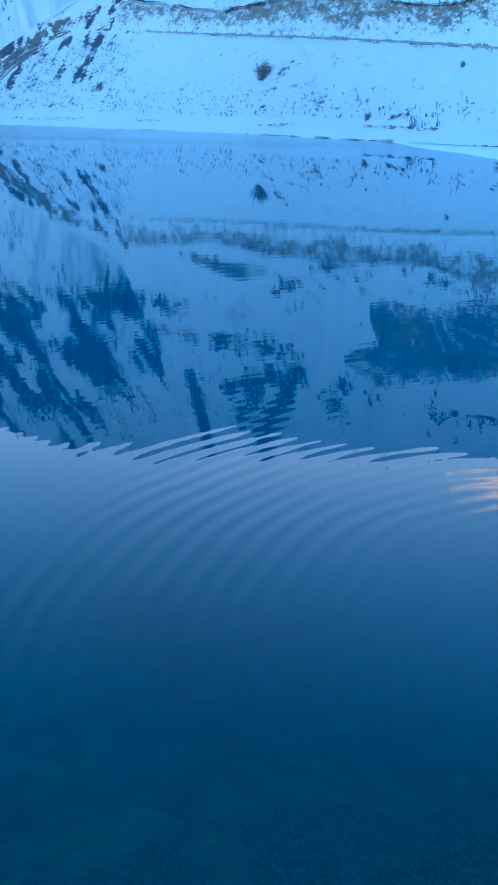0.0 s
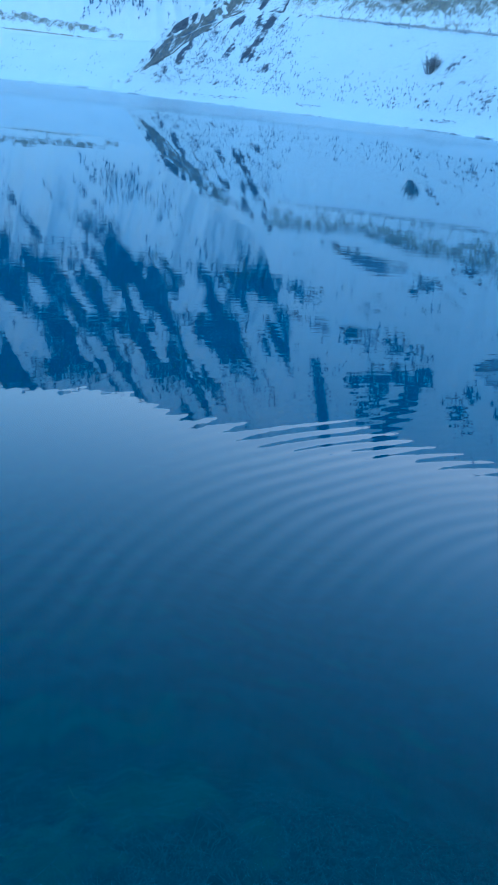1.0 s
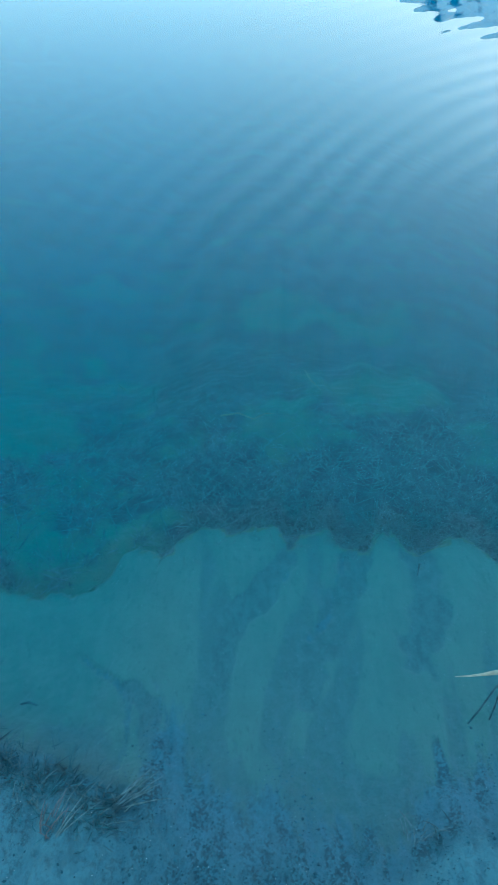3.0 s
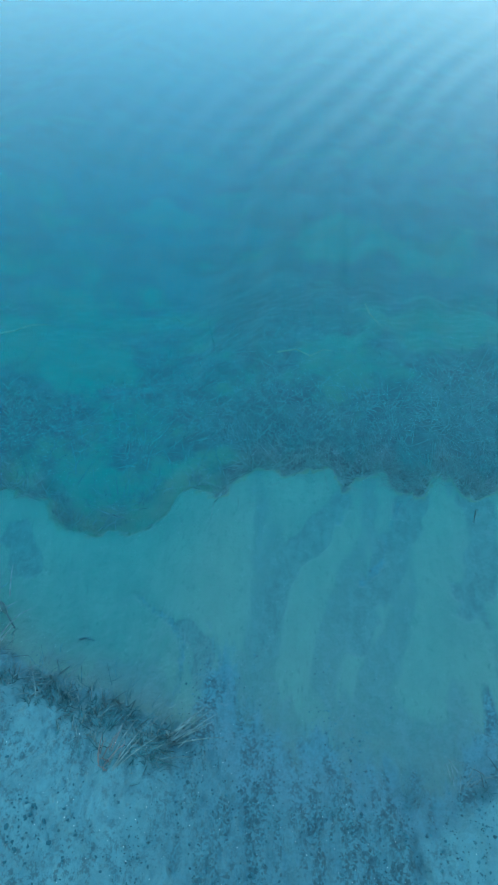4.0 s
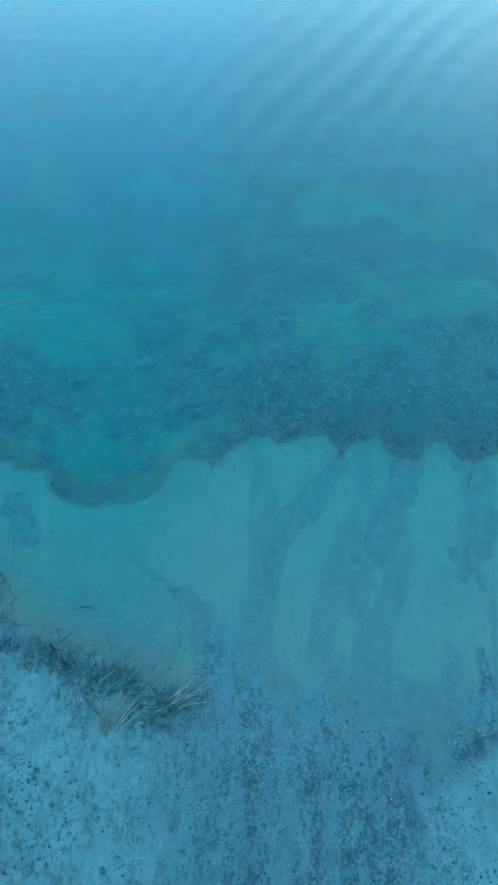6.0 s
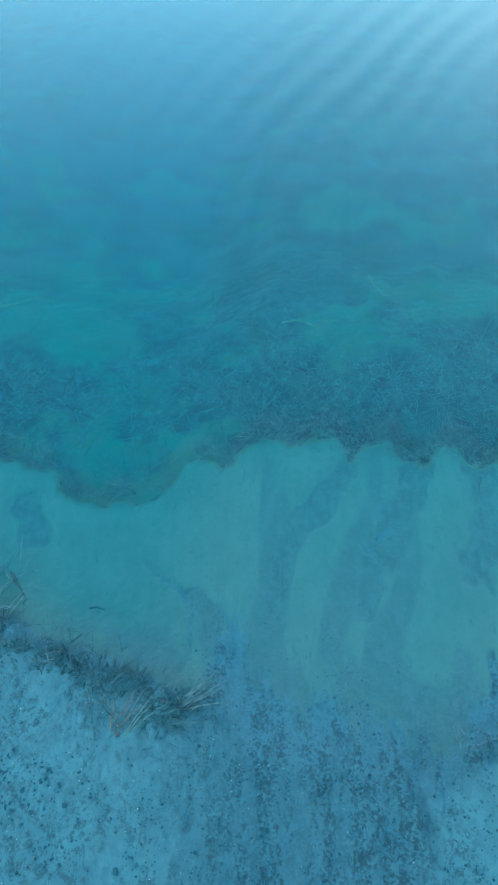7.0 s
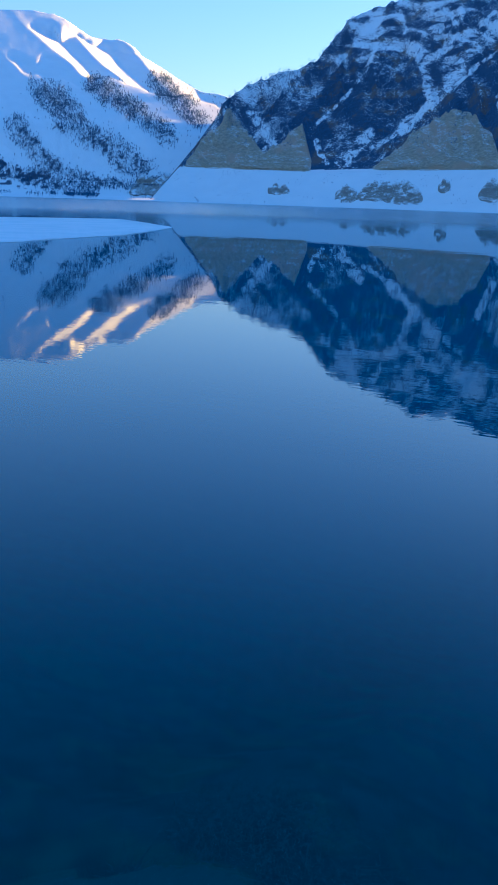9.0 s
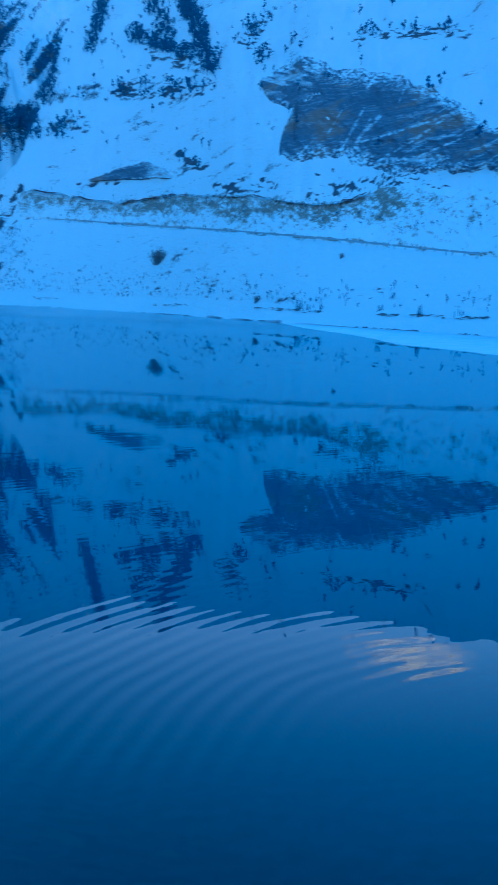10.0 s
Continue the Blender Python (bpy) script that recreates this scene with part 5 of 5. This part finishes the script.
def crystals():
    """Glints of frost strewn over the gravel."""
    rng = np.random.RandomState(41)
    n = 300
    x, y = rng.uniform(-0.75, 0.5, n), rng.uniform(0.02, 0.52, n)
    z = near_height(x, y)[0]
    keep = z > 0.0
    x, y, z = x[keep], y[keep], z[keep]
    V, F = [], []
    for a_, b_, c_, r_ in zip(x, y, z, rng.uniform(0.0004, 0.0009, len(x))):
        k = len(V)
        for d in ((1, 0, 0), (-1, 0, 0), (0, 1, 0), (0, -1, 0), (0, 0, 1.2)):
            V.append((a_ + r_ * d[0], b_ + r_ * d[1], c_ + r_ * d[2] + 0.0004))
        F += [(k, k + 2, k + 4), (k + 2, k + 1, k + 4), (k + 1, k + 3, k + 4), (k + 3, k, k + 4)]
    me = mesh_from("frost", V, F, [M_FROST], False)
    return tagged(new("frost", me), "glinting frost grains on the gravel", "frost", kind="stuff")


M_FROST = plain("frost_grain", (0.6, 0.63, 0.66), (0.45, 0.48, 0.5), 300, 0.15)
crystals()


def stalks(name, label, x, y, lo, hi, thick, rise_, mat, seed):
    """Short bent stalks strewn over the ground."""
    rng = np.random.RandomState(seed)
    z = near_height(x, y)[0]
    V, F = [], []
    for a_, b_, c_ in zip(x, y, z):
        t_ = rng.uniform(0, 6.283)
        ln = rng.uniform(lo, hi)
        r_ = thick * rng.uniform(0.6, 1.3)
        p = np.array([a_, b_, c_ - 0.002])
        d = np.array([math.cos(t_), math.sin(t_), rng.uniform(0.0, rise_)])
        k = len(V)
        bend = rng.uniform(-1, 1, 3) * np.array([1.2, 1.2, 0.3])
        for i in range(3):
            c = p + d * ln * i / 2 + bend * ln * (i / 2) ** 2
            w_ = r_ * (1 - 0.3 * i)
            V += [tuple(c + np.array([w_, 0, 0])), tuple(c + np.array([-0.5 * w_, 0.87 * w_, 0])), tuple(c + np.array([-0.5 * w_, -0.87 * w_, 0.5 * w_]))]
        for i in range(2):
            for j in range(3):
                F.append((k + 3 * i + j, k + 3 * i + (j + 1) % 3, k + 3 * i + 3 + (j + 1) % 3, k + 3 * i + 3 + j))
    me = mesh_from(name, V, F, [mat], True)
    return tagged(new(name, me), label, "plants", kind="stuff")


def weeds():
    """Tangled stalks on the lake bed, denser in mats."""
    rng = np.random.RandomState(43)
    n = 26000
    x = rng.uniform(-2.0, 2.0, n)
    y = knots(x, SILT) - 0.01 + np.abs(rng.normal(0, 0.42, n))
    _, over, _, weed, _, _ = near_height(x, y)
    keep = (weed > 0.35 + 0.5 * rng.uniform(0, 1, n)) & (fbm(x * 9, y * 9, 3, 66) > -0.25) & (over > 0.0) & (over < 0.55 + 0.3 * rng.uniform(0, 1, n))
    stalks("water_weeds", "tangle of brown water weed stalks on the lake bed", x[keep], y[keep], 0.020, 0.062, 0.0023, 0.7, M_WEED, 44)


def litter_edge():
    """Dark matted roots and grass where the bank meets the water."""
    rng = np.random.RandomState(45)
    n = 1700
    x = rng.uniform(-1.0, -0.28, n)
    y = knots(x, SHORE) + rng.normal(-0.02, 0.04, n) + 0.02 * fbm(x * 20, x * 0, 3, 46)
    keep = fbm(x * 12, y * 12, 3, 47) > -0.1 + 0.2 * rng.uniform(-1, 1, n)
    stalks("matted_grass", "dark matted roots and dead grass at the water's edge", x[keep], y[keep], 0.010, 0.030, 0.0018, 0.7, M_MAT, 48)
    stalks("dead_grass", "pale curled dead grass blades along the water's edge", x[keep][::4], y[keep][::4] + 0.01, 0.012, 0.040, 0.0013, 1.1, M_STRAW, 51)
    x = rng.uniform(0.20, 0.66, 900)
    y = 0.475 + 0.12 * (x - 0.4) + rng.normal(0, 0.016, 900)
    keep = fbm(x * 12, y * 12, 3, 49) > 0.0
    stalks("matted_grass", "dark matted grass on the gravel by the water", x[keep], y[keep], 0.008, 0.025, 0.0010, 1.0, M_MAT, 50)


M_WEED = plain("water_weed", (0.030, 0.050, 0.054), (0.062, 0.092, 0.096), 40, 0.8)
weeds()
litter_edge()


def gravel():
    """Small stones and crumbs of earth strewn along the wet edge and over the bank."""
    rng = np.random.RandomState(59)
    n = 16000
    x = rng.uniform(-0.95, 0.75, n)
    y = rng.uniform(0.0, 0.75, n)
    d = y - knots(x, SHORE)
    pick = fbm(x * 16, y * 4, 3, 65) + 0.35 * rng.uniform(-1, 1, n) > np.where(x < -0.3, 0.25, -0.05) + np.clip(d, 0, 1) * 2.2
    x, y = x[pick], y[pick]
    z = near_height(x, y)[0]
    s_ = rng.uniform(0.0011, 0.0042, len(x)) * (0.6 + 0.7 * rng.uniform(0, 1, len(x)) ** 4)
    dirs = np.array([(1, 0, 0), (0, 1, 0), (-1, 0, 0), (0, -1, 0), (0, 0, 0.7), (0, 0, -0.5)], float)
    V = (dirs[None] * rng.uniform(0.6, 1.25, (len(x), 6, 1)) + rng.uniform(-0.2, 0.2, (len(x), 6, 3))) * s_[:, None, None] + np.stack([x, y, z + s_ * 0.2], -1)[:, None]
    tri = np.array([(0, 1, 4), (1, 2, 4), (2, 3, 4), (3, 0, 4), (1, 0, 5), (2, 1, 5), (3, 2, 5), (0, 3, 5)])
    F = (tri[None] + 6 * np.arange(len(x))[:, None, None]).reshape(-1, 3)
    m = Nodes("gravel_grain")
    g = m.add("ShaderNodeNewGeometry")
    c = m.mix(g.outputs["Random Per Island"], (0.003, 0.020, 0.031), (0.024, 0.066, 0.088))
    m.finish(c, 0.6, None, 0.0, 0.15)
    me = mesh_from("gravel", V.reshape(-1, 3), F, [m.mat], False)
    return tagged(new("gravel", me), "wet gravel and crumbs of earth along the water's edge", "gravel", kind="stuff")


gravel()

for ob in [o for o in scene.objects if o.name not in FAR_THINGS and o.parent is None]:
    ob.matrix_basis = SHORE_TURN @ ob.matrix_basis


# ---------------------------------------------------------------- a small evening cloud
def cloud():
    n = Nodes("thin_cloud")
    p = n.add("ShaderNodeTexCoord").outputs["Object"]
    v = n.noise(n.stretch(p, (1, 1, 2.4), (0, 12, 0)), 0.011, 6, 0.62)
    fall = n.add("ShaderNodeVectorMath", i0=n.stretch(p, (1 / 210, 1 / 120, 1 / 62)))
    fall.operation = "LENGTH"
    dens = n.ramp(n.math("SUBTRACT", v, n.math("MULTIPLY", fall.outputs["Value"], 0.38)), 0.10, 0.42)
    lit = n.add("ShaderNodeBsdfTranslucent", Color=(0.9, 0.9, 0.9))
    dif = n.add("ShaderNodeBsdfDiffuse", Color=(0.9, 0.9, 0.9))
    both = n.add("ShaderNodeMixShader", i0=0.5, i1=lit.outputs[0], i2=dif.outputs[0])
    gap = n.add("ShaderNodeBsdfTransparent")
    m = n.add("ShaderNodeMixShader", i0=n.math("MULTIPLY", dens, 0.34), i1=gap.outputs[0], i2=both.outputs[0])
    n.nt.links.new(m.outputs[0], n.out.inputs[0])
    bm = bmesh.new()
    bmesh.ops.create_icosphere(bm, subdivisions=4, radius=1)
    for vt in bm.verts:
        k = 1 + 0.25 * noise.noise(vt.co * 2.3) + 0.12 * noise.noise(vt.co * 6)
        vt.co = Vector((vt.co.x * 185, vt.co.y * 60, vt.co.z * 50)) * k
    me = bpy.data.meshes.new("cloud")
    bm.to_mesh(me)
    bm.free()
    me.materials.append(n.mat)
    for f in me.polygons:
        f.use_smooth = True
    ob = tagged(new("cloud", me), "thin evening cloud warmed by the low sun", "cloud", kind="structure")
    a_, e_, r_ = math.radians(46.0), math.radians(22.4), 2600
    ob.matrix_world = pose(r_ * math.cos(e_) * math.sin(a_), r_ * math.cos(e_) * math.cos(a_), r_ * math.sin(e_), 0, 6, -46.8)
    return ob


cloud()
